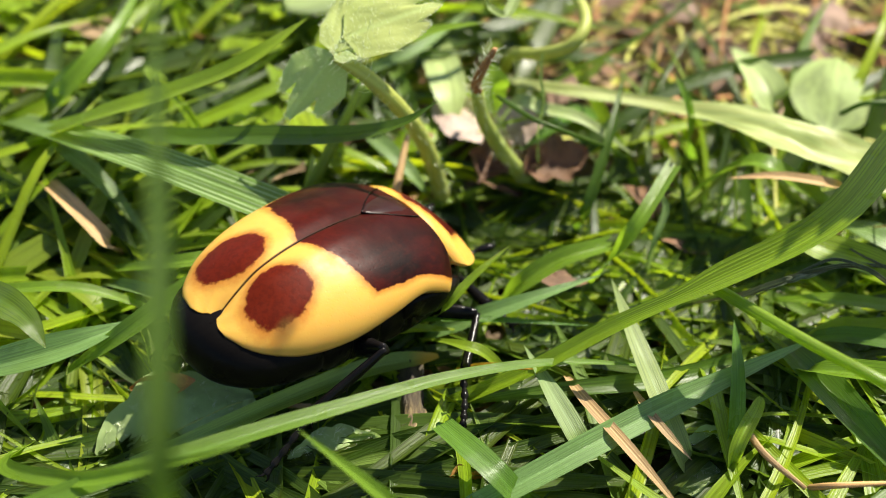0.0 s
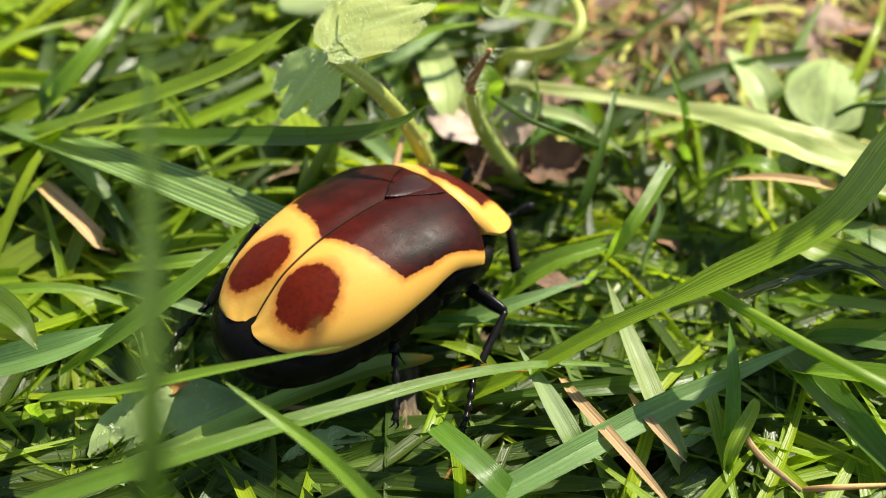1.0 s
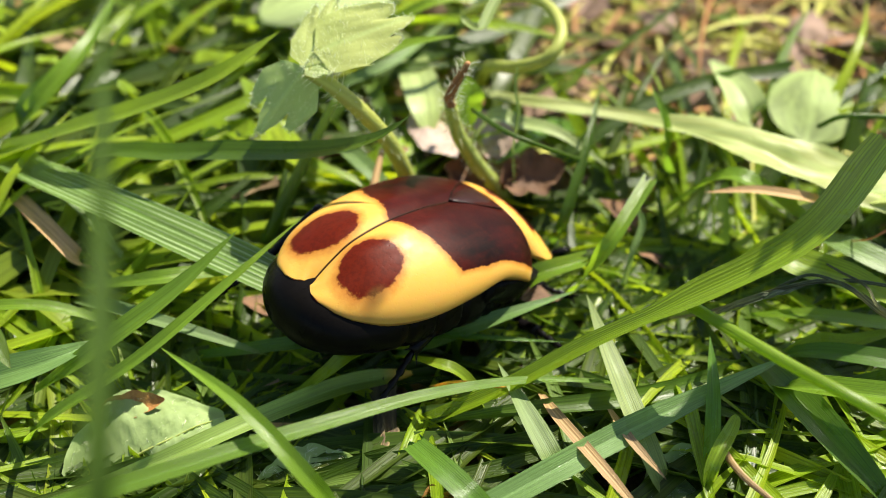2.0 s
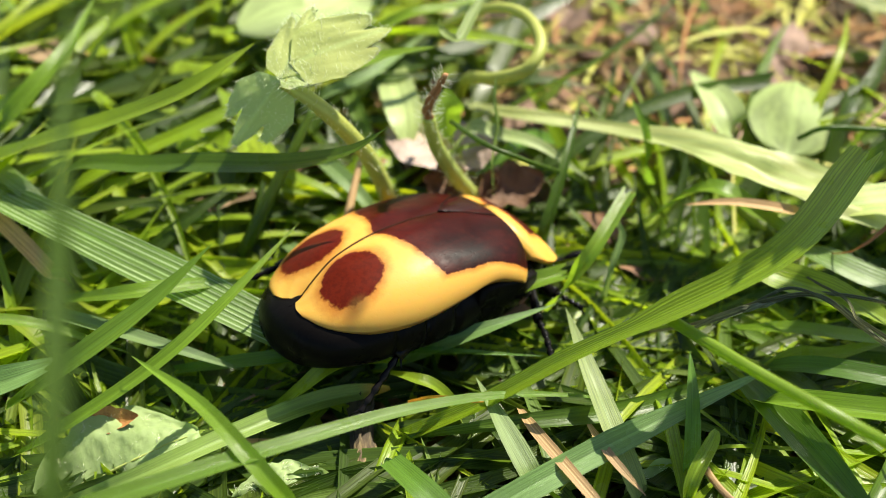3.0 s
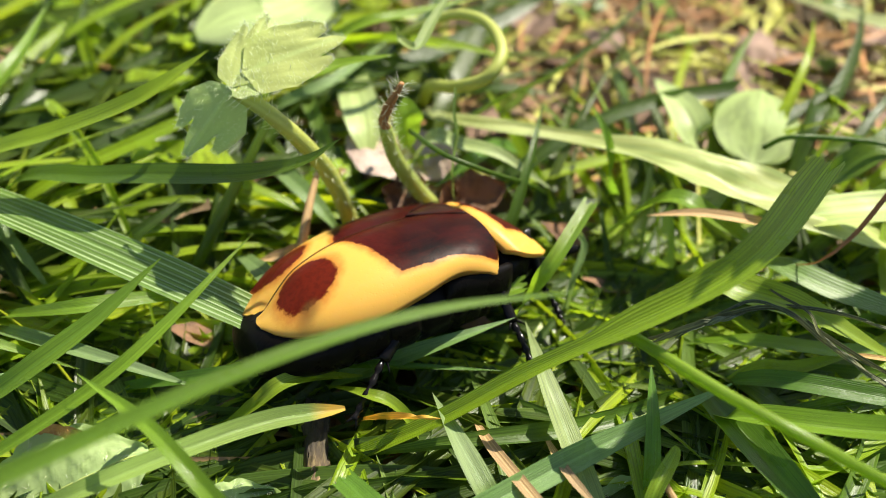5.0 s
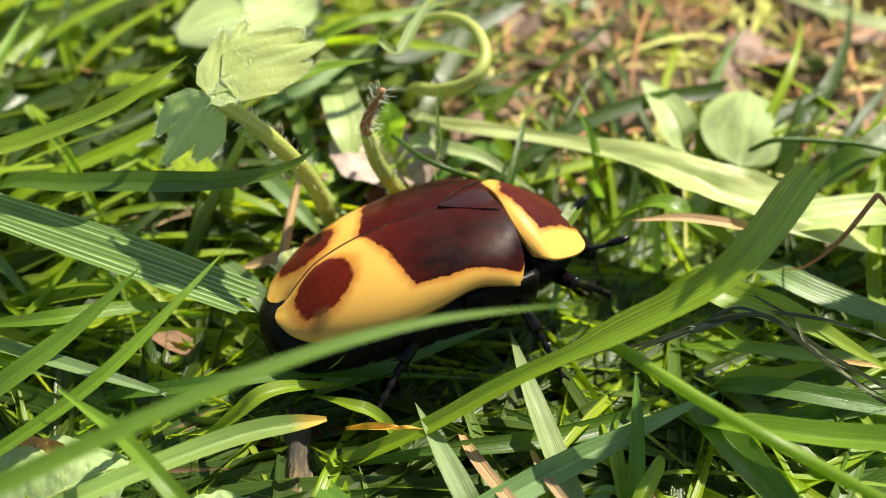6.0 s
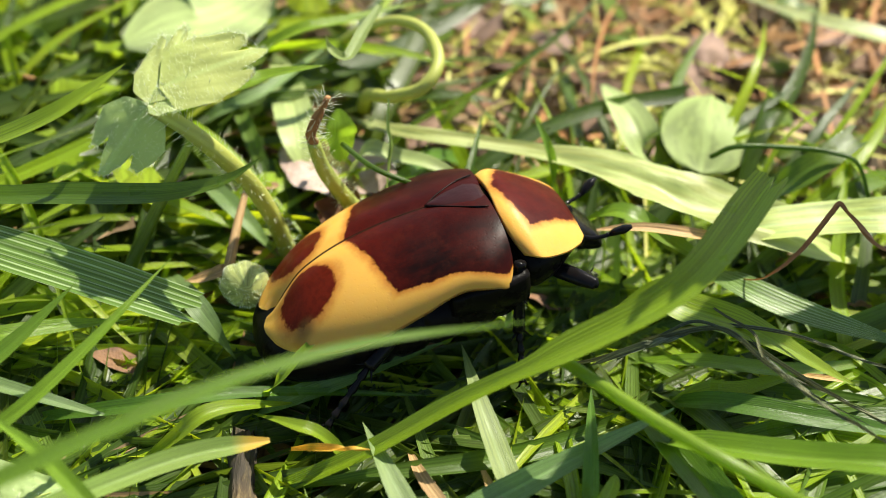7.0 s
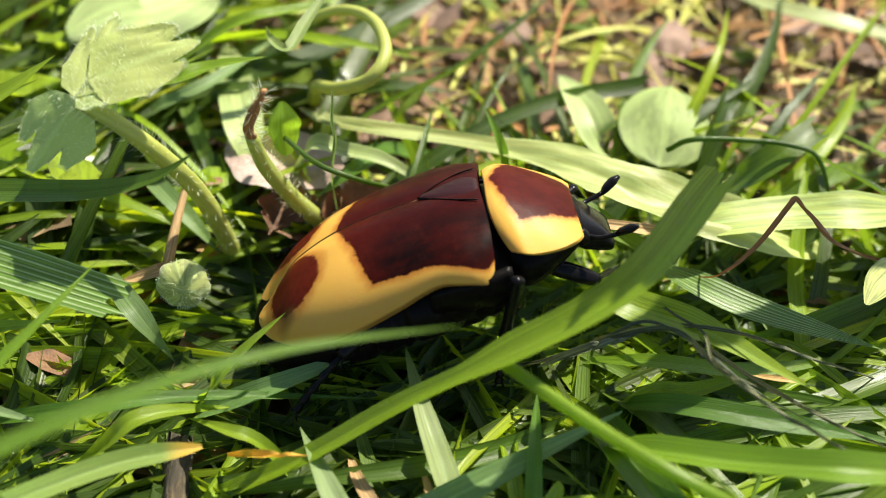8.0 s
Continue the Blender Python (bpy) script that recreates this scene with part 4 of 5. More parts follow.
def wedge_leaf(base, tip, side, width, teeth, droop, seed, fold=0.0, cut=0.12, neck=0.3):
    """A leaflet that widens outwards, may be folded along its midrib, and ends in rounded teeth."""
    b, e = np.array(base), np.array(tip)
    ax = e - b
    L = np.linalg.norm(ax)
    ax /= L
    sd = np.array(side, dtype=float)
    sd -= ax * sd.dot(ax)
    sd /= np.linalg.norm(sd)
    nor = np.cross(ax, sd)
    nor *= math.copysign(1, nor[2])
    ns, nw = 20, 44
    verts, uvs, faces = [], [], []
    for i in range(ns + 1):
        s = i / ns
        w = width * 0.5 * (neck * min(1.0, s * 6) + (1 - neck) * math.sin(min(1.0, s * 1.15) * math.pi / 2) ** 1.1)
        for k in range(nw + 1):
            u = 2 * k / nw - 1
            tooth = abs(math.cos(teeth * math.pi * 0.5 * u + 0.35 * math.sin(2 * u + seed))) ** 0.6
            small = 0.05 * math.cos(teeth * 3.3 * math.pi * u + seed)
            reach = 1 - 0.38 * abs(u) ** 1.7 + (cut * (tooth - 1) + small * cut) * s * s * 2.0
            vein = 0.07 * abs(math.sin(teeth * math.pi * u + 4 * s)) * s
            crease = vein + 0.12 * math.sin(3.1 * u + seed) * s * s + fold * width * 0.5 * abs(u) * (0.3 + 0.7 * s) + 0.10 * math.sin(9 * s + 5 * u + seed) * s
            p = ax * (L * s * reach) + sd * (u * w) + nor * (crease - droop * (s * s) * L * 0.25 * (1 + 0.4 * math.sin(seed + 2 * u)))
            verts.append(p)
            uvs.append((0.5 + 0.5 * u, s))
    for i in range(ns):
        for k in range(nw):
            a = i * (nw + 1) + k
            faces.append((a, a + 1, a + nw + 2, a + nw + 1))
    ob = part("leaflet", smooth_mesh("leaflet", mm(verts), faces, M_HAIRY, uvs), lobed)
    ob.matrix_basis = pose(*(b * MM))
    rng = random.Random(seed + 40)
    fuzz = []
    for _ in range(650):
        k = rng.choice((rng.randrange(len(verts)), ns * (nw + 1) + rng.randrange(nw + 1)))
        a = verts[k] + np.array((rng.uniform(-0.1, 0.1), rng.uniform(-0.1, 0.1), 0.0))
        e = (nor * 0.8 + np.array((rng.gauss(0, 0.5), rng.gauss(0, 0.5), rng.gauss(0, 0.5)))) * rng.uniform(0.12, 0.36)
        fuzz.append(tube([a, a + e * 0.5, a + e], [0.009, 0.007, 0.003], 3, 1))
    v, f = merge(fuzz)
    part("leaf_hair", smooth_mesh("leaf_hair", mm(v), f, M_HAIR), ob)


HUB = (-7.7, 67.2, 19.2)
wedge_leaf((-7.0, 68.2, 19.8), (-0.2, 69.6, 22.0), (0.0, 1.0, 0.35), 5.6, 3, 0.2, 1, fold=0.1, cut=0.12, neck=0.8)
wedge_leaf(HUB, (-5.6, 72.8, 21.6), (1.0, -0.4, 0.1), 3.8, 3, 0.2, 2, fold=0.15, cut=0.14, neck=0.6)
wedge_leaf(HUB, (-11.2, 65.8, 14.6), (1.0, -0.4, -0.5), 4.8, 3, -0.1, 3, fold=-0.5, cut=0.2, neck=0.5)
wedge_leaf(HUB, (-5.0, 66.9, 19.8), (0.7, 0.7, 0.3), 2.4, 3, 0.4, 5, fold=0.2, cut=0.14, neck=0.7)

# the bent bristly stem with a withered tip
STEM = [(8.4, 73.6, -1.2), (6.3, 72.0, 3.9), (4.7, 70.8, 7.3), (3.1, 69.6, 11.4), (2.5, 68.7, 14.8)]
stem = thing("bristly_stem", "bristly green stem bent over, with a withered brown tip", "plant stem")
v, f = tube(STEM, [0.72, 0.66, 0.58, 0.46], 12, 8)
part("stalk", smooth_mesh("stalk", mm(v), f, M_STEM, [((i % 12) / 12, i / len(v)) for i in range(len(v))]), stem)
TIP = [(2.5, 68.7, 14.8), (2.4, 68.4, 15.7), (2.9, 68.2, 17.2), (3.7, 68.2, 18.9)]
v, f = tube(TIP, [0.45, 0.36, 0.42, 0.24], 9, 6, 0.7)
part("withered_tip", smooth_mesh("withered_tip", mm(v), f, M_RUST, [((i % 9) / 9, i / len(v)) for i in range(len(v))]), stem, "withered dark brown tip")
v, f = merge([hairs(STEM, 320, 0.7, 6, 0.5), hairs(TIP, 140, 0.8, 8, 0.3)])
part("stalk_hair", smooth_mesh("stalk_hair", mm(v), f, M_HAIR), stem)

round_leaf = disc_leaf("round_leaf", "round pale green leaf lying flat on the soil", M_ROUND, (33.6, 79.9, 6.0), (0.3, 1.0, 0.35), (1, 0, 0), 7.6, 7.4, 0.0, 0.04, 3, disc=True)
v, f = tube([(-1.2, -3.4, -1.5), (-1.6, -4.5, -3.5), (-1.8, -5.0, -7.0)], [0.5, 0.45, 0.5], 9, 5)
part("leaf_stalk", smooth_mesh("leaf_stalk", mm(v), f, M_STEM, [((i % 9) / 9, i / len(v)) for i in range(len(v))]), round_leaf)
disc_leaf("ground_leaf", "hairy crinkled green leaf pressed to the ground", M_HAIRY, (-18.2, 47.6, 1.8), (1.0, 0.45, 0.1), (-0.4, 1.0, 0.25), 11.0, 9.0, 0.15, 0.03, 5, crinkle=0.32)
disc_leaf("ground_leaf", "hairy crinkled green leaf pressed to the ground", M_HAIRY, (-7.2, 45.6, 1.6), (1.0, 0.2, 0.1), (-0.2, 1.0, 0.3), 6.5, 4.5, 0.15, 0.04, 6, crinkle=0.24)
disc_leaf("ground_leaf", "hairy crinkled green leaf under the grass", M_HAIRY, (17.8, 44.2, 2.6), (1.0, 0.4, 0.1), (-0.3, 1.0, 0.2), 7.0, 5.0, 0.15, 0.04, 7, crinkle=0.24)
disc_leaf("dead_leaf", "small pinkish dead leaf curled on the soil", M_DEAD, (41.3, 62.4, 3.0), (1.0, 0.3, 0.3), (-0.3, 1.0, 0.6), 2.6, 2.0, 0.3, 0.3, 14)
disc_leaf("dead_leaf", "small pinkish dead leaf curled on the soil", M_DEAD, (43.9, 62.0, 3.0), (0.6, 0.8, 0.4), (-1.0, 0.5, 0.4), 2.8, 2.2, 0.3, 0.3, 15)
disc_leaf("dead_leaf", "pale pinkish-grey dead leaf lying on the soil", M_DEAD_PALE, (3.7, 77.0, 5.0), (1.0, -0.55, 0.0), (0.5, 1.0, -0.1), 10.5, 8.0, 0.1, 0.06, 8)
disc_leaf("brown_leaf", "crumpled dark brown dead leaf", M_BROWN, (9.3, 71.9, 5.0), (1.0, 0.2, 0.2), (-0.2, 1.0, 0.4), 5.5, 4.0, 0.35, 0.25, 9)
disc_leaf("brown_leaf", "curled brown dead leaf beside a stem", M_BROWN, (3.6, 71.4, 5.6), (0.5, 1.0, 0.5), (-1.0, 0.4, 0.5), 4.2, 3.0, 0.45, 0.5, 31)
disc_leaf("brown_leaf", "torn tan dead leaf beside a stem", M_LITTER, (6.8, 72.6, 4.5), (1.0, 0.3, 0.5), (-0.3, 1.0, 0.7), 3.4, 2.2, 0.45, 0.5, 32)
disc_leaf("dead_leaf", "dull pink dead leaf lying on bare soil", M_DEAD, (37.5, 96.0, 3.0), (0.4, 1.0, 0.1), (1.0, -0.3, 0.1), 6.5, 4.5, 0.2, 0.2, 33)
disc_leaf("brown_leaf", "dry reddish-brown dead leaf", M_DEAD, (36.0, 93.0, 2.2), (0.4, 1.0, 0.2), (1, -0.3, 0.2), 9.0, 5.0, 0.15, 0.15, 10)
disc_leaf("withered_leaf", "withered orange and brown leaf", M_ORANGE, (1.5, 42.0, 1.8), (1.0, 0.3, 0.2), (-0.3, 1.0, 0.5), 4.6, 4.0, 0.3, 0.3, 11)
disc_leaf("withered_leaf", "small orange dead leaf", M_ORANGE, (-19.5, 50.5, 3.0), (1.0, 0.1, 0.1), (-0.1, 1.0, 0.5), 4.6, 1.8, 0.2, 0.2, 12)

# dried stump of a stem
STUMP = [(-2.2, 40.0, -1.0), (-2.1, 44.0, 1.2), (-2.1, 49.5, 1.8), (-2.4, 54.0, 1.7)]
v, f = tube([np.array(p) - np.array(STUMP[0]) for p in STUMP], [0.9, 0.85, 0.8, 0.85], 26, 12, 0.85)
n_ring = len(v) // 26
rough = []
for i, p in enumerate(v):
    q = Vector((float(p[0]), float(p[1]) * 0.25, float(p[2])))
    c = 0.3 * noise.noise(q * 2.2) + 0.2 * noise.noise(q * 6.0)
    end = 1.8 * noise.noise(Vector((float(i % 26) * 0.9, 3.0, 0.0))) if i // 26 == n_ring - 1 else 0.0
    rough.append((p[0] + c, p[1] + end, p[2] + c))
thing("dry_stump", "grey-brown split dead plant stem", "dead stem", smooth_mesh("dry_stump", mm(rough), f, M_STUMP), pose(*(Vector(STUMP[0]) * MM)))

# a hairy bud
v, f = ball(0, 0, 0, 1.75, 1.6, 1.55, 20)
v = [tuple(np.array(p) * (1 + 0.05 * math.cos(7 * math.atan2(p[1], p[0])) * (1 - abs(p[2]) / 1.7) + 0.05 * noise.noise(Vector([float(c) for c in p]) * 1.3))) for p in v]
bud = thing("bud", "round hairy green bud on the ground", "bud", smooth_mesh("bud", mm(v), f, M_BUD, [(0.5 + 0.5 * math.atan2(p[1], p[0]) / 3.1416, 0.5) for p in v]), pose(-2.5 * MM, 63.7 * MM, 6.2 * MM, 60, 20, 0))
rng = random.Random(12)
fuzz = []
for _ in range(800):
    d = Vector((rng.gauss(0, 1), rng.gauss(0, 1), rng.gauss(0, 1))).normalized()
    a = np.array((d.x * 1.72, d.y * 1.57, d.z * 1.52))
    e = np.array(d) * rng.uniform(0.08, 0.2) + np.array((0.05, 0.0, 0.06))
    fuzz.append(tube([a, a + e * 0.5, a + e], [0.014, 0.012, 0.004], 3, 1))
v, f = merge(fuzz)
part("bud_hair", smooth_mesh("bud_hair", mm(v), f, M_HAIR), bud)
TUFTS["left_front"] = thing("grass_tuft", "mixed green grass tuft with long arching blades", "grass tuft", None, pose(-25 * MM, 44 * MM, 0), group="grass tufts")
TUFTS["left_back"] = thing("grass_tuft", "green grass tuft with wide ribbed blades", "grass tuft", None, pose(-32 * MM, 70 * MM, 0), group="grass tufts")
TUFTS["front"] = thing("grass_tuft", "low tuft of bright and pale green grass", "grass tuft", None, pose(1 * MM, 40 * MM, 0), group="grass tufts")
TUFTS["right_front"] = thing("grass_tuft", "tuft of broad bright green grass", "grass tuft", None, pose(26 * MM, 40 * MM, 0), group="grass tufts")
TUFTS["right"] = thing("grass_tuft", "tuft of broad ribbed grass with dark and pale blades", "grass tuft", None, pose(38 * MM, 58 * MM, 0), group="grass tufts")
TUFTS["back"] = thing("grass_tuft", "sparse tuft of green grass behind the beetle", "grass tuft", None, pose(0 * MM, 72 * MM, 0), group="grass tufts")
TUFTS["right_back"] = thing("grass_tuft", "sparse tuft of thin upright grass", "grass tuft", None, pose(17 * MM, 72 * MM, 0), group="grass tufts")
TUFTS["near"] = thing("grass_tuft", "single tall grass tuft with one thin blade", "grass tuft", None, pose(-9 * MM, 12 * MM, 0), group="grass tufts")
WEED = thing("broadleaf_weed", "low weed with broad pale green leaves in bright sun", "weed", None, pose(0.020, 0.078, 0))
DRY = thing("withered_weed", "grey withered weed with thin twisted stems", "weed", None, pose(0.036, 0.050, 0))
blade("grass_blade", "broad ribbed dark green grass blade with a torn tip", "grass blade", M_FLARE, 2.45, [(0.5, 49.7, 2.0), (6.1, 50.0, 5.5), (11.4, 50.8, 9.0), (17.1, 51.0, 12.9), (24.4, 52.6, 17.0), (30.8, 59.8, 18.5)], fold=0.22, shape='flare', turn=15, parent=TUFTS["front"])
blade("grass_stem", "slender bright green grass stem branching from a blade", "grass stem", M_LUSH, 0.8, [(17.3, 51.5, 12.2), (22.2, 45.4, 13.5), (27.3, 41.2, 13.5), (35.7, 40.1, 8.0), (43.3, 42.4, -1.0)], fold=0.5, shape='stem', parent=TUFTS["right"])
blade("grass_blade", "flat pale sage green grass blade lying over the sward", "grass blade", M_WAXY, 1.6, [(-3.1, 40.6, -1.0), (3.0, 40.4, 4.5), (14.2, 46.2, 6.0), (25.2, 51.4, 7.0)], fold=0.18, shape='both', parent=TUFTS["front"])
blade("grass_blade", "short pale grey-green grass blade with a blunt tip", "grass blade", M_SAGE, 1.5, [(10.3, 45.8, -1.0), (9.1, 44.3, 4.5), (7.5, 47.5, 5.5), (5.6, 52.1, 5.5)], fold=0.15, parent=TUFTS["front"])
blade("grass_blade", "pale green bent grass blade with a dried kink", "grass blade", M_SAGE, 1.5, [(17.2, 44.5, -1.0), (15.6, 44.5, 4.0), (13.4, 51.7, 6.0), (12.2, 58.0, 6.0)], fold=0.15, parent=TUFTS["right_front"])
blade("grass_blade", "dark green pointed grass blade beside the beetle", "grass blade", M_WAXY, 1.3, [(-3.6, 57.7, -1.0), (0.2, 55.9, 3.0), (5.5, 56.1, 5.5), (11.5, 57.9, 6.5)], fold=0.2, parent=TUFTS["back"])
blade("grass_blade", "narrow ribbed green grass blade", "grass blade", M_RIBBED, 1.3, [(-39.5, 86.1, -1.0), (-30.6, 71.1, 8.0), (-26.0, 66.9, 7.0), (-21.4, 62.8, 3.0)], fold=0.15, parent=TUFTS["left_back"])
blade("grass_blade", "upright mid-green grass blade", "grass blade", M_LUSH, 1.5, [(-36.4, 78.0, -1.0), (-32.0, 75.1, 8.0), (-29.0, 76.8, 11.0), (-26.8, 81.7, 12.0), (-26.0, 89.6, 12.0)], fold=0.25, parent=TUFTS["left_back"])
blade("grass_blade", "folded dark green grass blade", "grass blade", M_DARK, 1.4, [(-36.4, 78.0, -1.0), (-32.3, 75.1, 8.0), (-30.5, 77.4, 10.0), (-27.4, 80.1, 11.0)], fold=0.3, parent=TUFTS["left_back"])
blade("grass_blade", "long arching green grass blade with a pointed tip", "grass blade", M_LUSH, 1.9, [(-45.0, 76.5, -1.0), (-27.5, 70.1, 11.0), (-20.4, 69.5, 14.0), (-14.5, 69.2, 17.0), (-9.8, 72.0, 19.0)], fold=0.25, parent=TUFTS["left_back"])
blade("grass_blade", "long arching green grass blade, bent at its tip", "grass blade", M_LUSH, 1.3, [(-46.4, 81.1, -1.0), (-29.8, 72.1, 9.0), (-20.0, 73.2, 12.0), (-12.2, 74.9, 15.0)], fold=0.25, parent=TUFTS["left_back"])
blade("grass_blade", "grass blade with an upturned tip, its shade put into dark green", "grass blade", M_DARK, 1.7, [(-32.0, 75.5, -1.0), (-24.6, 70.0, 9.0), (-18.5, 68.0, 10.9), (-14.2, 66.5, 12.3), (-7.4, 64.5, 14.0), (-3.0, 63.5, 15.9), (-0.3, 63.6, 17.8)], fold=0.2, parent=TUFTS["left_back"])
blade("grass_stem", "thin green grass stem with its shade put into the colour", "grass stem", M_DARK, 1.1, [(-13.5, 68.0, -1.0), (-11.6, 66.4, 4.0), (-8.6, 69.4, 9.0), (-6.2, 73.5, 12.0)], fold=0.4, shape='stem', parent=TUFTS["back"])
blade("dry_straw", "thin pale tan straw standing upright", "straw", M_STRAW, 0.8, [(-4.2, 66.1, 5.0), (-3.8, 65.9, 6.0), (-3.4, 68.5, 7.0), (-2.8, 71.8, 8.0)], fold=0.4, shape='stem', parent=None)
blade("grass_blade", "bright green grass blade behind the lobed leaf", "grass blade", M_LUSH, 1.3, [(-13.3, 91.4, -1.0), (-4.7, 76.7, 13.0), (-0.8, 76.1, 15.0), (3.4, 75.8, 16.0)], fold=0.2, parent=TUFTS["back"])
blade("leaf", "broad pale fleshy leaf lying in bright sun", "leaf", M_PALE, 4.6, [(4.2, 92.3, -1.0), (7.5, 79.8, 7.0), (18.5, 76.1, 7.5), (24.9, 71.6, 9.0), (30.3, 68.6, 8.6), (38.0, 67.5, 6.0), (45.0, 69.0, 2.0)], fold=0.2, shape='spoon', parent=WEED)
blade("leaf", "pale green strap-shaped leaf lying flat", "leaf", M_STRAP, 3.0, [(30.5, 71.5, 2.0), (33.1, 67.6, 7.0), (39.8, 67.5, 8.0), (46.4, 67.6, 8.0), (58.7, 76.3, -1.0)], fold=0.1, shape='both', parent=WEED)
blade("dry_straw", "short tan straw lying beside a bud", "straw", M_STRAW, 0.9, [(-3.6, 66.5, 5.5), (-4.4, 65.4, 5.8), (-5.6, 65.1, 5.5), (-7.0, 65.2, 5.0)], fold=0.3, shape='both', parent=None)
blade("dry_straw", "short cream-coloured dry straw", "straw", M_STRAW, 0.85, [(32.8, 69.9, 4.0), (30.1, 65.9, 8.0), (25.4, 65.8, 9.0), (21.6, 66.1, 8.5)], fold=0.3, parent=None)
blade("grass_blade", "thin upright dark green grass blade", "grass blade", M_DARK, 0.8, [(10.7, 69.4, -1.0), (11.3, 67.2, 4.0), (13.3, 71.8, 8.0), (15.1, 78.7, 9.5)], fold=0.3, parent=TUFTS["right_back"])
blade("grass_blade", "bright glossy bent grass blade with a torn end", "grass blade", M_LUSH, 1.5, [(3.3, 60.0, -1.0), (5.3, 58.8, 4.0), (8.6, 59.9, 6.0), (12.3, 61.0, 6.5)], fold=0.3, shape='cut', parent=TUFTS["back"])
blade("grass_blade", "small upright green grass blade", "grass blade", M_MID, 0.9, [(22.3, 78.0, -1.0), (20.7, 74.4, 4.0), (19.8, 74.2, 9.0), (18.6, 76.4, 11.0)], fold=0.3, parent=TUFTS["right_back"])
blade("grass_blade", "green grass blade with a ragged cut tip", "grass blade", M_LUSH, 1.2, [(11.1, 63.0, -1.0), (12.3, 60.6, 5.0), (14.1, 60.7, 9.0), (17.3, 65.9, 10.0)], fold=0.25, shape='cut', parent=TUFTS["right_back"])
blade("grass_blade", "ribbed mid-green grass blade lying flat", "grass blade", M_RIBBED, 2.4, [(30.7, 72.6, -1.0), (31.7, 64.7, 5.0), (35.9, 60.9, 5.5), (43.9, 57.4, 5.0)], fold=0.1, parent=TUFTS["right_back"])
blade("dry_stem", "dark grey twisted dry stem", "dry stem", M_DRYGREY, 0.34, [(18.7, 60.0, 1.0), (21.0, 56.3, 6.0), (24.9, 55.5, 9.0), (28.5, 55.2, 10.0), (30.3, 51.4, 11.0), (33.8, 48.6, 10.0), (40.0, 46.3, 7.0), (46.5, 49.2, -1.0)], fold=0.9, twist=900, parent=DRY)
blade("dry_stem", "thin grey-green withered stem", "dry stem", M_DRYGREY, 0.28, [(27.4, 65.7, 2.0), (28.6, 60.5, 7.0), (31.3, 53.9, 9.0), (35.3, 51.1, 8.0), (41.4, 49.7, 5.0), (47.0, 51.9, -1.0)], fold=0.9, twist=700, parent=DRY)
blade("dry_stem", "thin arched dark withered stem", "dry stem", M_DRYGREY, 0.28, [(25.5, 61.4, 2.0), (28.2, 57.3, 8.0), (32.8, 55.7, 9.0), (38.0, 54.1, 8.0), (49.2, 58.0, -1.0)], fold=0.9, twist=700, parent=DRY)
blade("grass_blade", "broad bright yellow-green grass blade near the ground", "grass blade", M_LUSH, 1.9, [(24.1, 54.6, -1.0), (25.3, 49.6, 6.0), (31.2, 46.2, 9.0), (39.1, 44.5, 10.0), (52.8, 50.7, -1.0)], fold=0.3, shape='both', parent=TUFTS["right"])
blade("grass_blade", "broad grass blade with its shade put into dark green", "grass blade", M_DARK, 2.2, [(24.2, 60.5, -1.0), (24.8, 51.0, 5.0), (28.5, 43.5, 5.0), (32.4, 40.0, 2.0)], fold=0.3, parent=TUFTS["right_back"])
blade("dry_straw", "broken tan straw lying among the grass", "straw", M_STRAW, 0.75, [(8.4, 53.0, 2.0), (9.3, 48.1, 5.0), (12.0, 42.8, 6.0), (15.3, 39.2, 4.0)], fold=0.2, shape='both', parent=None)
blade("dry_straw", "split orange-tan straw lying among the grass", "straw", M_STRAW, 0.55, [(12.9, 50.9, 3.0), (13.8, 45.3, 6.0), (15.9, 42.9, 5.0)], fold=0.2, shape='both', parent=None)
blade("dry_straw", "short pale straw caught among dark blades", "straw", M_STRAW, 0.38, [(34.5, 55.5, 5.0), (34.8, 54.6, 6.0), (35.9, 54.1, 6.3), (37.3, 54.1, 6.0)], fold=0.2, shape='cut', parent=None)
blade("dry_straw", "thin reddish straw lying in shade", "straw", M_STRAW, 0.5, [(20.0, 48.4, 3.0), (20.6, 43.5, 5.0), (22.9, 41.1, 4.5)], fold=0.2, shape='stem', parent=None)
blade("dry_straw", "thin cream straw lying flat", "straw", M_STRAW, 0.45, [(22.7, 42.7, 2.0), (24.7, 41.0, 5.0), (29.5, 41.9, 4.0)], fold=0.2, shape='stem', parent=None)
blade("grass_blade", "short broad bright green ribbed grass blade", "grass blade", M_MID, 1.75, [(7.4, 41.0, -1.0), (4.3, 40.8, 5.0), (2.2, 42.6, 6.0), (-0.2, 45.5, 5.5)], fold=0.1, shape='cut', parent=TUFTS["front"])
blade("grass_blade", "slender rising green grass blade", "grass blade", M_MID, 1.3, [(-29.7, 53.3, -1.0), (-22.5, 51.1, 7.0), (-16.2, 54.8, 10.0), (-12.1, 58.5, 12.0)], fold=0.25, parent=TUFTS["left_front"])
blade("grass_blade", "blue-green flat grass blade in dappled shade", "grass blade", M_WAXY, 2.2, [(-38.3, 54.9, -1.0), (-31.6, 50.5, 5.0), (-25.3, 50.8, 7.0), (-21.2, 53.1, 7.0)], fold=0.3, parent=TUFTS["left_back"])
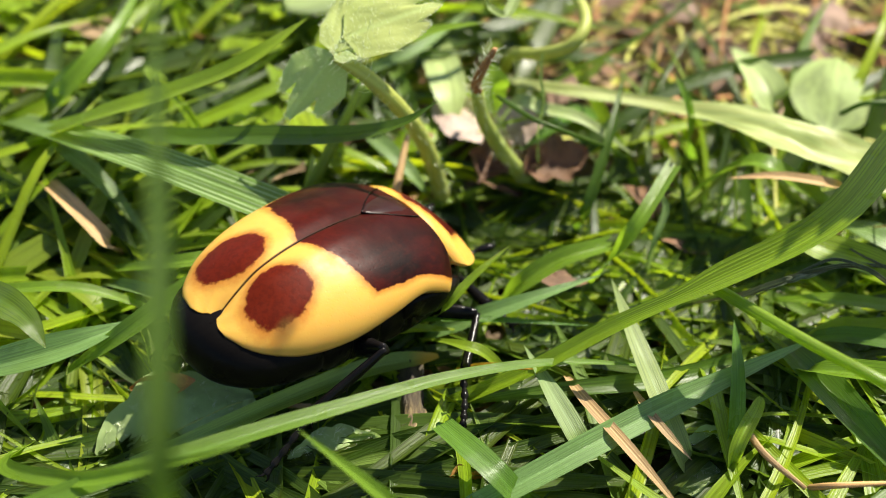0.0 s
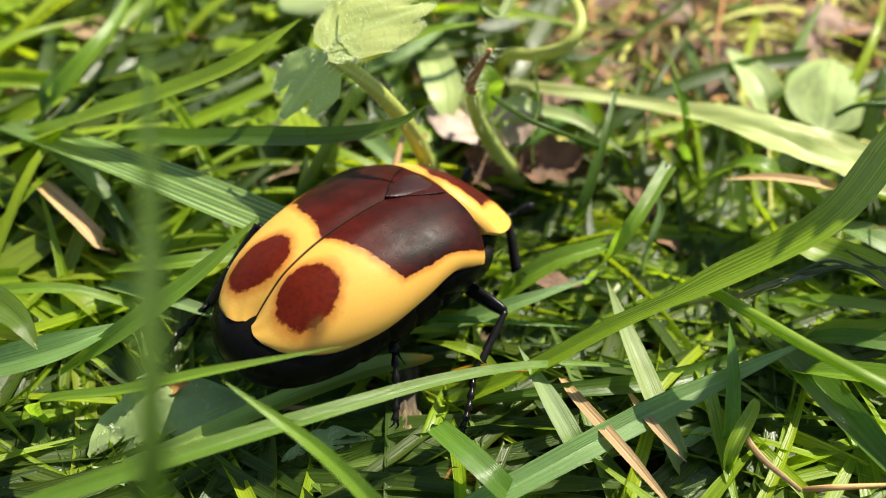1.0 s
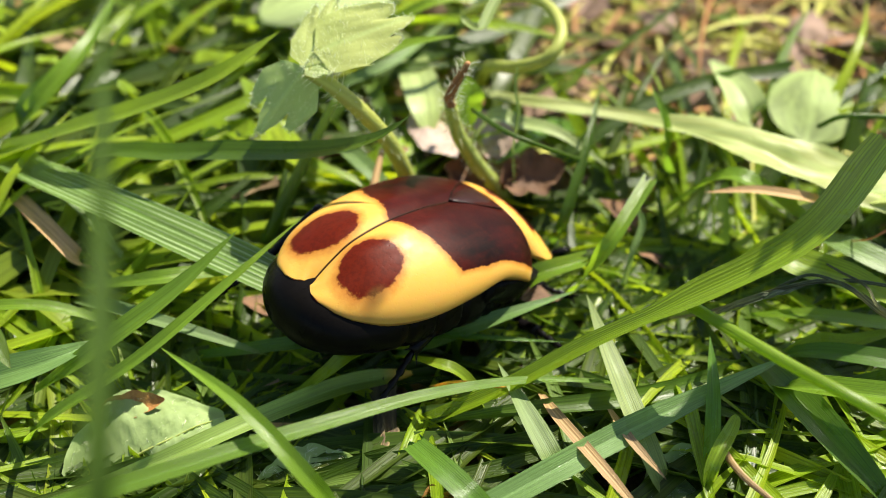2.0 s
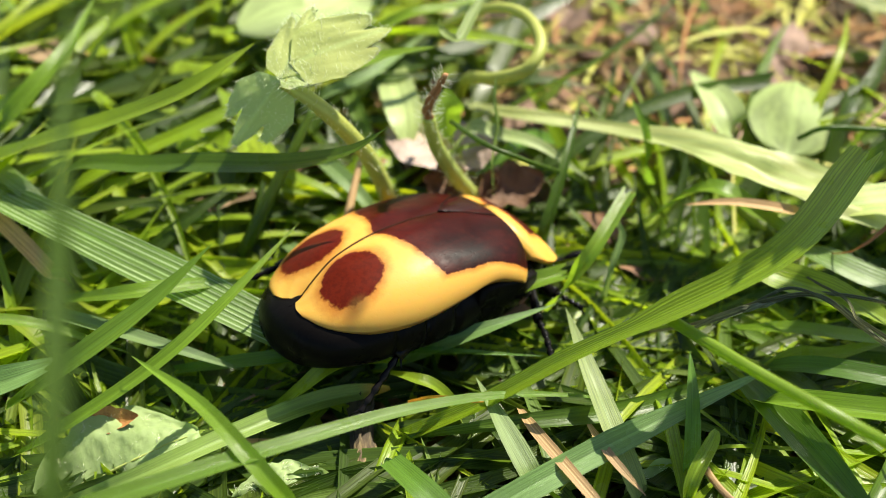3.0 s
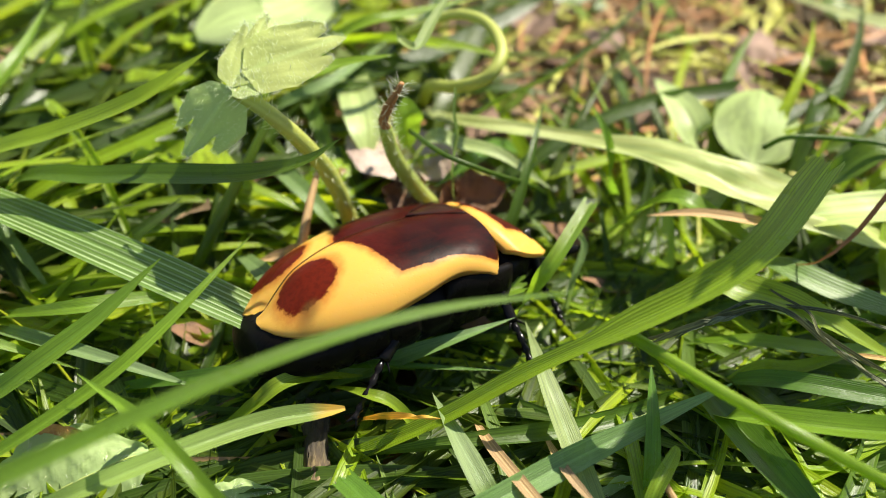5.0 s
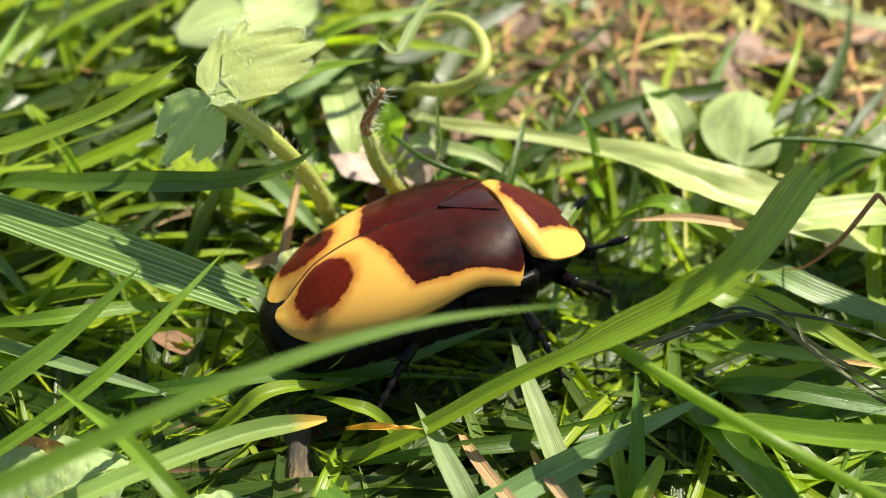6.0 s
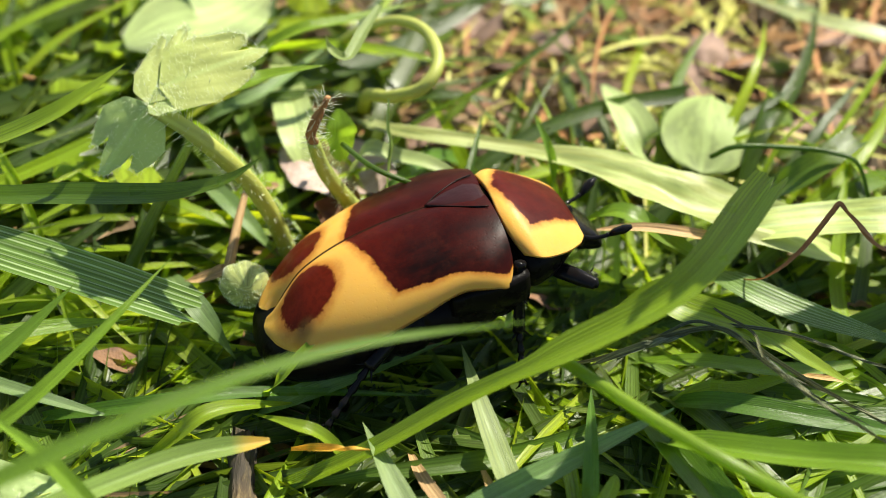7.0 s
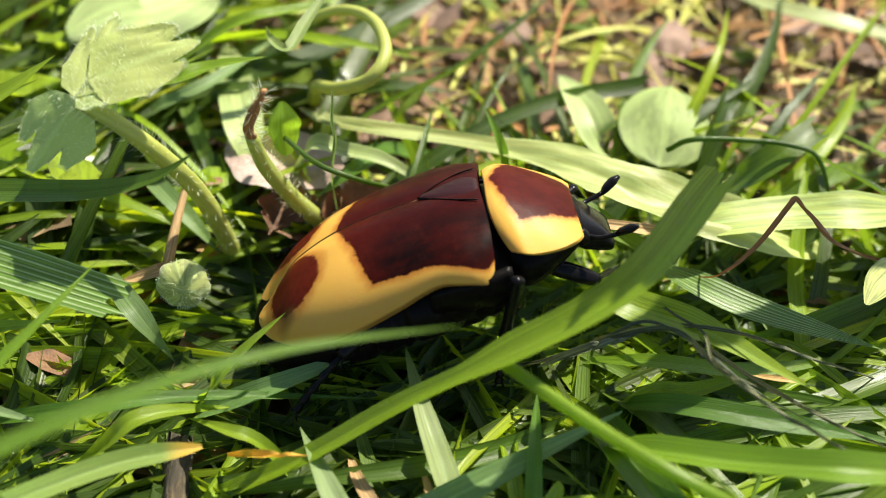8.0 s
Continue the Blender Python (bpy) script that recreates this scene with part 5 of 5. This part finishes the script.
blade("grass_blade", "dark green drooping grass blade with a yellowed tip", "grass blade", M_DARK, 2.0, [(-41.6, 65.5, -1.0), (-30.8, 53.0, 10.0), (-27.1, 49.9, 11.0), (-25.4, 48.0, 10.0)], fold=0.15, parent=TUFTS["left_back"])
blade("grass_blade", "light green grass blade curving down to the ground", "grass blade", M_LUSH, 1.0, [(-40.8, 63.0, -1.0), (-32.6, 56.8, 6.0), (-25.3, 56.0, 7.0), (-18.8, 56.5, 3.0)], fold=0.2, parent=TUFTS["left_back"])
blade("grass_blade", "dark cut grass blade with a square end", "grass blade", M_DARK, 2.2, [(35.2, 77.0, -1.0), (36.8, 72.6, 6.0), (39.6, 72.3, 9.0), (43.4, 74.6, 10.0)], fold=0.12, shape='cut', parent=TUFTS["right_back"])
blade("brown_stalk", "thin orange-brown bent dry stalk", "dry stalk", M_RUST, 0.36, [(33.0, 66.5, 3.0), (33.2, 61.6, 8.0), (35.4, 62.1, 10.0), (37.6, 63.8, 12.0), (38.1, 64.2, 12.4), (38.5, 63.8, 12.2), (40.5, 61.5, 11.0), (45.0, 62.5, 8.0), (50.1, 66.3, 3.0)], fold=0.6, shape='both', twist=500, parent=None)
blade("dry_stem", "thin dark fibre of a withered stem", "dry stem", M_DRYGREY, 0.22, [(22.7, 57.1, 5.0), (25.2, 55.7, 9.3), (27.3, 55.9, 10.0), (29.5, 53.6, 10.5), (33.3, 50.8, 9.0), (38.3, 49.9, 6.0)], fold=0.9, twist=500, parent=DRY)
blade("dry_stem", "thin pale fibre of a withered stem", "dry stem", M_DRYGREY, 0.2, [(28.0, 60.4, 8.0), (29.0, 57.0, 9.5), (30.4, 54.9, 10.0), (30.0, 51.5, 11.5), (32.4, 50.9, 10.0), (39.9, 51.6, 5.0)], fold=0.9, twist=500, parent=DRY)
blade("dry_stem", "frayed dark leaf base of a withered stem", "dry stem", M_DRYGREY, 0.5, [(20.6, 55.8, 6.0), (22.1, 55.0, 8.0), (24.1, 55.0, 9.0), (26.5, 55.4, 9.5)], fold=0.9, shape='both', twist=300, parent=DRY)
blade("grass_blade", "long thin grass blade standing tall, its shade put into dark green", "grass blade", M_SHADE, 0.95, [(-14.0, 21.7, -1.0), (-10.2, 20.0, 26.0), (-8.5, 19.4, 37.0), (-9.2, 27.1, 41.0), (-11.5, 41.2, 43.0)], fold=0.2, parent=TUFTS["near"])
blade("curled_stem", "curled pale yellow-green stem", "plant stem", M_STEM, 1.1, [(5.6, 88.2, 2.0), (6.1, 84.1, 7.0), (8.0, 78.6, 11.0), (10.3, 77.1, 13.0), (11.5, 79.1, 14.0), (10.6, 83.1, 14.0), (8.1, 85.9, 13.0), (4.8, 88.3, 10.0), (1.2, 99.0, 0.0)], fold=0.5, shape='stem', parent=None)
blade("stem_leaf", "small oval green leaf on the hairy stem", "leaf", M_LUSH, 2.3, [(4.2, 74.7, 8.0), (4.1, 74.8, 9.5), (4.1, 74.9, 11.0), (4.0, 75.9, 12.0)], fold=0.2, shape='oval', parent=None)
blade("withered_curl", "pale curled strip of withered blade", "withered blade", M_SAGE, 0.8, [(7.2, 81.9, 17.0), (5.9, 78.4, 17.0), (4.8, 75.4, 17.0), (3.6, 76.4, 17.0), (3.3, 76.6, 18.0)], fold=0.3, parent=None)
blade("grass_blade", "pale green grass blade with a dark tip", "grass blade", M_LUSH, 1.0, [(-13.4, 85.1, 1.0), (-1.4, 84.4, 12.0), (4.6, 86.2, 13.0), (11.6, 90.5, 12.0)], fold=0.25, parent=TUFTS["back"])
blade("leaf", "large pale green toothed leaf", "leaf", M_PALE, 3.0, [(0.9, 77.3, 5.0), (0.5, 80.2, 6.5), (-0.7, 86.7, 6.0), (-2.1, 94.3, 4.0)], fold=0.1, shape='oval', parent=WEED)
blade("leaf", "broad pale green leaf in bright sun", "leaf", M_PALE, 8.5, [(-14.3, 90.4, 8.0), (-10.6, 91.7, 9.0), (-7.1, 92.9, 9.0), (-3.4, 101.0, 6.0)], fold=0.08, shape='oval', parent=WEED)
blade("leaf", "long pale grey-green serrated leaf", "leaf", M_PALE, 2.6, [(43.5, 106.7, 2.0), (45.8, 97.1, 6.0), (50.5, 92.8, 7.0), (57.7, 90.8, 6.0)], fold=0.12, shape='oval', parent=WEED)
blade("leaf", "small folded pale green leaf", "leaf", M_PALE, 3.2, [(29.5, 79.7, 2.0), (28.1, 78.6, 6.0), (27.2, 81.5, 7.0), (26.1, 86.6, 6.0)], fold=0.2, shape='oval', parent=WEED)
blade("leaf_stalk", "thin dark green arched stalk", "leaf stalk", M_DARK, 0.4, [(4.3, 73.0, 11.0), (6.6, 69.1, 12.0), (9.6, 68.4, 11.0), (14.6, 73.1, 5.0), (16.6, 76.5, 0.0)], fold=0.4, shape='stem', parent=None)
blade("grass_blade", "mid-green grass blade lying low behind the beetle", "grass blade", M_MID, 1.6, [(19.4, 82.3, -1.0), (12.2, 79.8, 4.0), (9.6, 74.7, 7.0), (6.2, 72.2, 6.0)], fold=0.2, parent=TUFTS["right_back"])
blade("grass_blade", "pale blue-green grass blade crossing behind the stems", "grass blade", M_SAGE, 1.1, [(-11.1, 83.1, -1.0), (-7.2, 82.1, 6.0), (-1.9, 84.0, 8.0), (2.8, 94.4, 5.0)], fold=0.2, parent=TUFTS["back"])
blade("grass_blade", "shaded green grass blade running between the stems", "grass blade", M_SAGE, 1.3, [(-12.9, 89.0, -1.0), (-6.6, 76.2, 5.0), (-2.8, 71.1, 5.0), (-0.6, 70.0, 2.0)], fold=0.2, parent=TUFTS["back"])
blade("grass_blade", "small bright pointed grass blade beside the beetle", "grass blade", M_LUSH, 0.7, [(-2.4, 58.8, -1.0), (-0.1, 54.8, 6.0), (2.1, 56.2, 8.0), (4.7, 58.3, 9.0)], fold=0.25, parent=TUFTS["back"])
blade("grass_blade", "pale grass blade pressed flat on the ground", "grass blade", M_SAGE, 1.4, [(-9.9, 70.7, 1.0), (-6.6, 63.2, 6.0), (-4.7, 60.7, 5.5), (-3.3, 60.4, 2.0)], fold=0.1, parent=TUFTS["back"])
blade("grass_blade", "bright green grass blade lying across the shade", "grass blade", M_LUSH, 1.2, [(23.9, 54.3, 0.0), (28.0, 54.9, 4.0), (30.9, 54.8, 4.5), (38.0, 57.3, 4.0)], fold=0.2, parent=TUFTS["right_front"])
blade("grass_blade", "long mid-green grass blade lying flat", "grass blade", M_MID, 1.4, [(24.9, 56.3, 1.0), (28.7, 53.4, 5.0), (35.8, 50.8, 6.0), (44.1, 50.3, 4.0)], fold=0.2, parent=TUFTS["right"])
blade("grass_blade", "bright green flat grass blade", "grass blade", M_LUSH, 1.2, [(24.3, 60.3, 1.0), (28.2, 56.9, 5.0), (34.8, 55.9, 5.0), (43.3, 58.5, 3.0)], fold=0.15, parent=TUFTS["right_back"])
blade("dry_straw", "short pale tan straw with a frayed end", "straw", M_STRAW, 1.3, [(-25.0, 63.4, 3.0), (-25.2, 62.0, 6.0), (-27.5, 64.0, 7.0), (-30.7, 67.4, 7.0)], fold=0.2, shape='cut', parent=None)
blade("dry_straw", "yellow withered grass straw", "straw", M_YELLOW, 0.55, [(0.9, 51.9, 3.0), (2.4, 50.5, 5.0), (4.3, 49.7, 6.0), (6.2, 49.9, 5.6)], fold=0.6, twist=200, parent=None)
blade("grass_blade", "narrow shaded grass blade lying under the beetle", "grass blade", M_MID, 1.0, [(-20.0, 57.7, -1.0), (-9.4, 54.2, 5.0), (-1.1, 55.1, 5.0), (10.6, 55.2, 4.0)], fold=0.2, parent=TUFTS["left_front"])
blade("grass_blade", "pale narrow grass blade lying flat", "grass blade", M_SAGE, 1.1, [(-30.5, 65.1, -1.0), (-21.9, 57.0, 6.0), (-15.0, 54.4, 6.0), (-10.3, 54.0, 4.0)], fold=0.25, parent=TUFTS["left_back"])
blade("grass_blade", "bright yellow-green grass blade across the sward", "grass blade", M_LUSH, 1.1, [(-30.5, 65.1, -1.0), (-20.1, 57.5, 8.0), (-14.2, 58.5, 8.0), (-9.9, 60.8, 6.0)], fold=0.2, parent=TUFTS["left_back"])
blade("grass_blade", "bright curved grass blade beside the stump", "grass blade", M_LUSH, 1.2, [(-10.5, 52.8, -1.0), (-6.3, 51.5, 5.0), (-3.5, 52.6, 6.5), (1.3, 55.7, 3.0)], fold=0.25, parent=TUFTS["left_front"])
blade("grass_blade", "thin bright grass blade over dark soil", "grass blade", M_LUSH, 0.9, [(6.3, 50.8, -1.0), (3.5, 51.1, 5.0), (1.2, 51.7, 6.0), (-1.8, 54.9, 3.0)], fold=0.25, parent=TUFTS["front"])
blade("grass_blade", "narrow upright green grass blade", "grass blade", M_MID, 1.0, [(19.5, 44.4, -1.0), (19.3, 45.4, 4.0), (19.5, 48.5, 7.0), (20.4, 54.0, 6.0)], fold=0.3, parent=TUFTS["right_front"])
blade("grass_blade", "narrow bright green grass blade in shade", "grass blade", M_LUSH, 0.9, [(19.4, 43.2, -1.0), (18.8, 43.5, 5.0), (20.6, 46.4, 6.0), (20.9, 47.3, 6.0)], fold=0.3, parent=TUFTS["right_front"])
blade("withered_strip", "thin pale curled strip of withered grass", "withered blade", M_SAGE, 0.5, [(15.9, 63.0, 1.0), (16.4, 64.0, 3.9), (17.3, 66.0, 5.4), (16.7, 67.2, 6.4), (17.2, 68.6, 8.0)], fold=0.6, twist=160, parent=None)
blade("leaf", "narrow pale yellow-green leaf stalk lying flat", "leaf", M_PALE, 1.5, [(3.5, 78.0, -1.0), (5.6, 76.0, 7.6), (8.4, 75.5, 7.6), (11.5, 74.5, 7.3), (15.5, 73.2, 5.0)], fold=0.3, shape='both', parent=WEED)
blade("dark_twig", "thin dark green twig with a hooked end", "twig", M_DARK, 0.42, [(32.4, 74.6, 8.0), (33.6, 73.0, 10.3), (37.9, 73.0, 10.1), (40.7, 72.5, 10.0), (42.7, 71.5, 9.4), (44.4, 69.6, 5.0)], fold=0.4, shape='stem', parent=None)
blade("grass_blade", "bright yellow-green leaf tip in full sun", "grass blade", M_BUD, 2.2, [(48.5, 66.0, -1.0), (45.8, 62.0, 7.5), (43.6, 59.8, 9.0), (42.0, 58.0, 8.8)], fold=0.2, shape='oval', parent=TUFTS["right"])
blade("withered_strand", "thin grey withered strand hanging from a stem", "withered blade", M_SAGE, 0.24, [(7.7, 74.4, 14.0), (7.6, 73.0, 12.5), (7.8, 72.0, 11.5), (7.5, 71.2, 9.0), (7.9, 72.0, 3.0)], fold=0.8, twist=300, parent=None)
blade("grass_blade", "wide ribbed green grass blade lying across the sward", "grass blade", M_LUSH, 2.3, [(21.5, 64.0, -1.0), (24.4, 60.0, 8.4), (27.1, 58.0, 9.0), (31.3, 56.0, 8.8), (37.5, 53.2, 6.5)], fold=0.2, shape='both', parent=TUFTS["right"])
blade("grass_blade", "smooth bright green grass blade before the pale leaf", "grass blade", M_LUSH, 1.7, [(19.5, 71.5, 1.0), (23.5, 68.0, 8.6), (27.4, 66.0, 7.8), (31.0, 64.2, 6.0)], fold=0.2, parent=TUFTS["right_back"])
# Unseen tuft, added out of view to cast shade on the torn blade's tip.
TUFTS["tall"] = thing("grass_tuft", "unseen tall grass tuft added to shade the torn blade", "grass tuft", None, pose(66 * MM, 72 * MM, 0), group="grass tufts")
blade("grass_blade", "tall arching green blade of the unseen shade tuft", "", M_MID, 4.6, [(66, 72, -1), (63, 75.5, 22), (54.5, 80, 41), (44.6, 75.4, 43.9), (37.2, 67.4, 42.4)], fold=0.15, shape="cut", parent=TUFTS["tall"])
for key in ("near", "tall"):
    v, f = tube([(0, 0, -1), (0.1, 0, 2.0), (0.4, 0, 6.0)], [0.8, 0.7, 0.55], 9, 4)
    part("sheath", smooth_mesh("sheath", mm(v), f, M_STEM, [((i % 9) / 9, i / len(v)) for i in range(len(v))]), TUFTS[key], "pale base of the blade")


# ---------------------------------------------------------------- what moves
# where each foot stands: seconds, millimetres in the place (side -1 is the beetle's right)
FEET = {
    ("hind", -1): [(0, -11.9, 43.3, 4.5), (0.5, -11.9, 44.0, 4.5), (0.8, -9.2, 44.5, 4.5), (1.0, -3.2, 47.2, 4.5), (1.5, -3.4, 49.6, 4.5), (2.8, -3.0, 50.3, 4.5), (3.2, -2.4, 51.2, 4.5), (3.5, 0.4, 47.7, 4.5), (4.5, 0.5, 51.6, 4.5), (5.8, -0.2, 50.5, 4.5), (6.2, 5.0, 53.0, 4.5), (6.5, 3.8, 53.8, 4.5), (6.8, 3.0, 52.7, 4.5), (7.2, 3.1, 54.0, 4.5), (8.0, 5.1, 55.3, 4.0)],
    ("middle", -1): [(0, 0.7, 46.7, 4), (0.8, 1.0, 46.8, 4), (1.0, 0.9, 46.9, 4), (1.2, 3.0, 47.5, 4), (1.5, 10.9, 54.8, 4), (1.7, 10.7, 55.1, 4), (3.2, 10.8, 55.0, 4), (3.5, 10.8, 54.2, 4), (4.7, 11.0, 55.4, 4), (5.8, 17.6, 54.9, 4), (6.2, 14.0, 56.7, 4), (6.5, 17.4, 58.4, 4), (7.0, 16.1, 57.9, 4), (7.2, 22.2, 53.7, 4), (7.5, 17.9, 54.7, 4), (7.8, 17.3, 54.0, 4), (8.0, 18.3, 57.5, 4)],
    ("front", -1): [(0, 4.5, 55.5, 4), (0.9, 5.0, 56.5, 4), (1.3, 10.0, 61.0, 3), (3.0, 13.5, 61.0, 3), (4.7, 14.0, 60.0, 3), (5.8, 18.0, 62.5, 4), (6.5, 22.5, 65.3, 5), (6.8, 24.7, 64.9, 5), (7.0, 21.5, 65.4, 5), (7.2, 22.1, 62.1, 5), (7.5, 21.6, 61.5, 5), (7.8, 21.1, 61.1, 5), (8.0, 27.3, 65.0, 5)],
    ("hind", 1): [(0, -19.1, 51.9, 4), (0.9, -18.8, 51.5, 4), (1.5, -15.5, 55.6, 5), (3.0, -12.2, 59.9, 5), (4.7, -9.0, 63.0, 3), (6.0, -4.0, 66.0, 3), (8.0, 3.0, 69.0, 3)],
    ("middle", 1): [(0, -8.0, 66.0, 2), (1.5, -2.0, 70.0, 2), (3.0, 2.0, 71.5, 2), (4.7, 4.0, 71.5, 2), (6.0, 9.0, 73.0, 2), (8.0, 17.0, 74.0, 2)],
    ("front", 1): [(0, 1.0, 66.0, 2), (1.5, 7.0, 69.0, 2), (3.0, 11.0, 69.5, 2), (4.7, 13.0, 68.0, 2), (6.0, 18.0, 69.0, 3), (8.0, 27.0, 70.0, 4)],
}


def between(rows, t):
    for a, b in zip(rows, rows[1:]):
        if t <= b[0]:
            u = (t - a[0]) / (b[0] - a[0])
            return [p + (q - p) * u for p, q in zip(a[1:], b[1:])]
    return list(rows[-1][1:])


def aim(origin, to, up):
    """A pose whose x runs from origin to another point."""
    x = (to - origin).normalized()
    y = up.cross(x).normalized()
    z = x.cross(y)
    return Matrix.Translation(origin * MM) @ Matrix((x, y, z)).transposed().to_4x4()


def leg_poses(leg, side, foot):
    """Femur, tibia and tarsus for a foot at a place in the beetle's own space."""
    hip, lf, lt, ls = LEGS[leg]
    hip = Vector((hip[0], hip[1] * side, hip[2]))
    back = {"front": 0.9, "middle": -0.15, "hind": -0.6}[leg]
    out = Vector((back, side * 1.0, 0.0)).normalized()
    lower = lt + ls * 0.8
    way = foot - hip
    far = min(max(way.length, abs(lower - lf) + 0.4), lf + lower - 0.15)
    way = way.normalized()
    foot = hip + way * far
    along = (lf * lf - lower * lower + far * far) / (2 * far)
    rise = math.sqrt(max(0.0, lf * lf - along * along))
    pole = Vector({"front": (0.7, side * 0.6, -0.35), "middle": (0.15, side, -0.05), "hind": (0.8, side * 0.2, 0.8)}[leg])
    pole = (pole - way * pole.dot(way)).normalized()
    knee = hip + way * along + pole * rise
    ankle = knee + (foot - knee).normalized() * lt
    toe = foot + (out * 0.25 + Vector((0, 0, -0.1))) * ls
    return aim(hip, knee, pole), aim(knee, ankle, pole), aim(ankle, toe, pole)


def motions():
    rows = [(t, pose(x * MM, y * MM, z * MM, rx, ry, rz)) for t, x, y, z, rx, ry, rz in BEETLE_ROWS]
    walk(beetle, rows)
    steps = [i * 0.1 for i in range(81)]
    places = {t: pose(*[v * (MM if k < 3 else 1) for k, v in enumerate(between(BEETLE_ROWS, t))]) for t in steps}
    for key, feet in FEET.items():
        tracks = ([], [], [])
        for t in steps:
            foot = places[t].inverted() @ (Vector(between(feet, t)) * MM) / MM
            for track, m in zip(tracks, leg_poses(*key, foot)):
                track.append((t, m))
        for ob, track in zip(LEG_PARTS[key], tracks):
            walk(ob, track)
    # the long blade that springs up when the beetle lets go of it
    still = pose(0, 0, 0)
    up = pose(0.00125, 0.0002, 0.0005, 9.9, -17.0, -6.6)
    half = pose(0.0008, 0.0001, 0.0003, 7.0, -12.5, -4.6)
    low, mid, rising = pose(0, 0, 0, 15.9, -1.6, -53.4), pose(0, 0, 0, -11.1, -11.2, -47.1), pose(0, 0, 0, 0, -17.4, -32.2)
    walk(rise_blade, [(0, low), (0.6, low), (1.0, mid), (1.5, rising), (2.6, still), (3.0, still), (8.0, still)])
    held, slipping, freed = pose(0, 0, 0, 46.5, 24.2, 29.1), pose(0, 0, 0, 29.0, 16.5, 18.0), pose(0, 0, 0, 16.1, 10.0, 9.7)
    walk(lean_blade, [(0, held), (0.7, held), (1.0, slipping), (1.5, freed), (2.6, still), (3.0, still), (8.0, still)])
    turns = [(0, -5.8, 3.2, -2.0), (1.5, -4.5, 4.0, -3.2), (3.0, -1.7, 4.0, -5.3), (4.5, -4.7, 5.6, -4.1), (6.0, -1.0, 0.8, -0.6), (6.5, 0, 0, 0), (8.0, 0.7, -2.1, 0.1)]
    walk(ribbed_blade, [(t, pose(0, 0, 0, rx, ry, rz)) for t, rx, ry, rz in turns])
    pressed = pose(0, 0, 0, 0, 9, 8)
    walk(tipped_blade, [(0, pressed), (3.2, pressed), (3.5, still), (3.7, still), (8.0, still)])
    walk(spring_blade, [(0, still), (1.0, still), (3.2, still), (3.3, still), (3.4, half), (3.5, up), (3.6, up), (5.0, up), (8.0, up)])


motions()
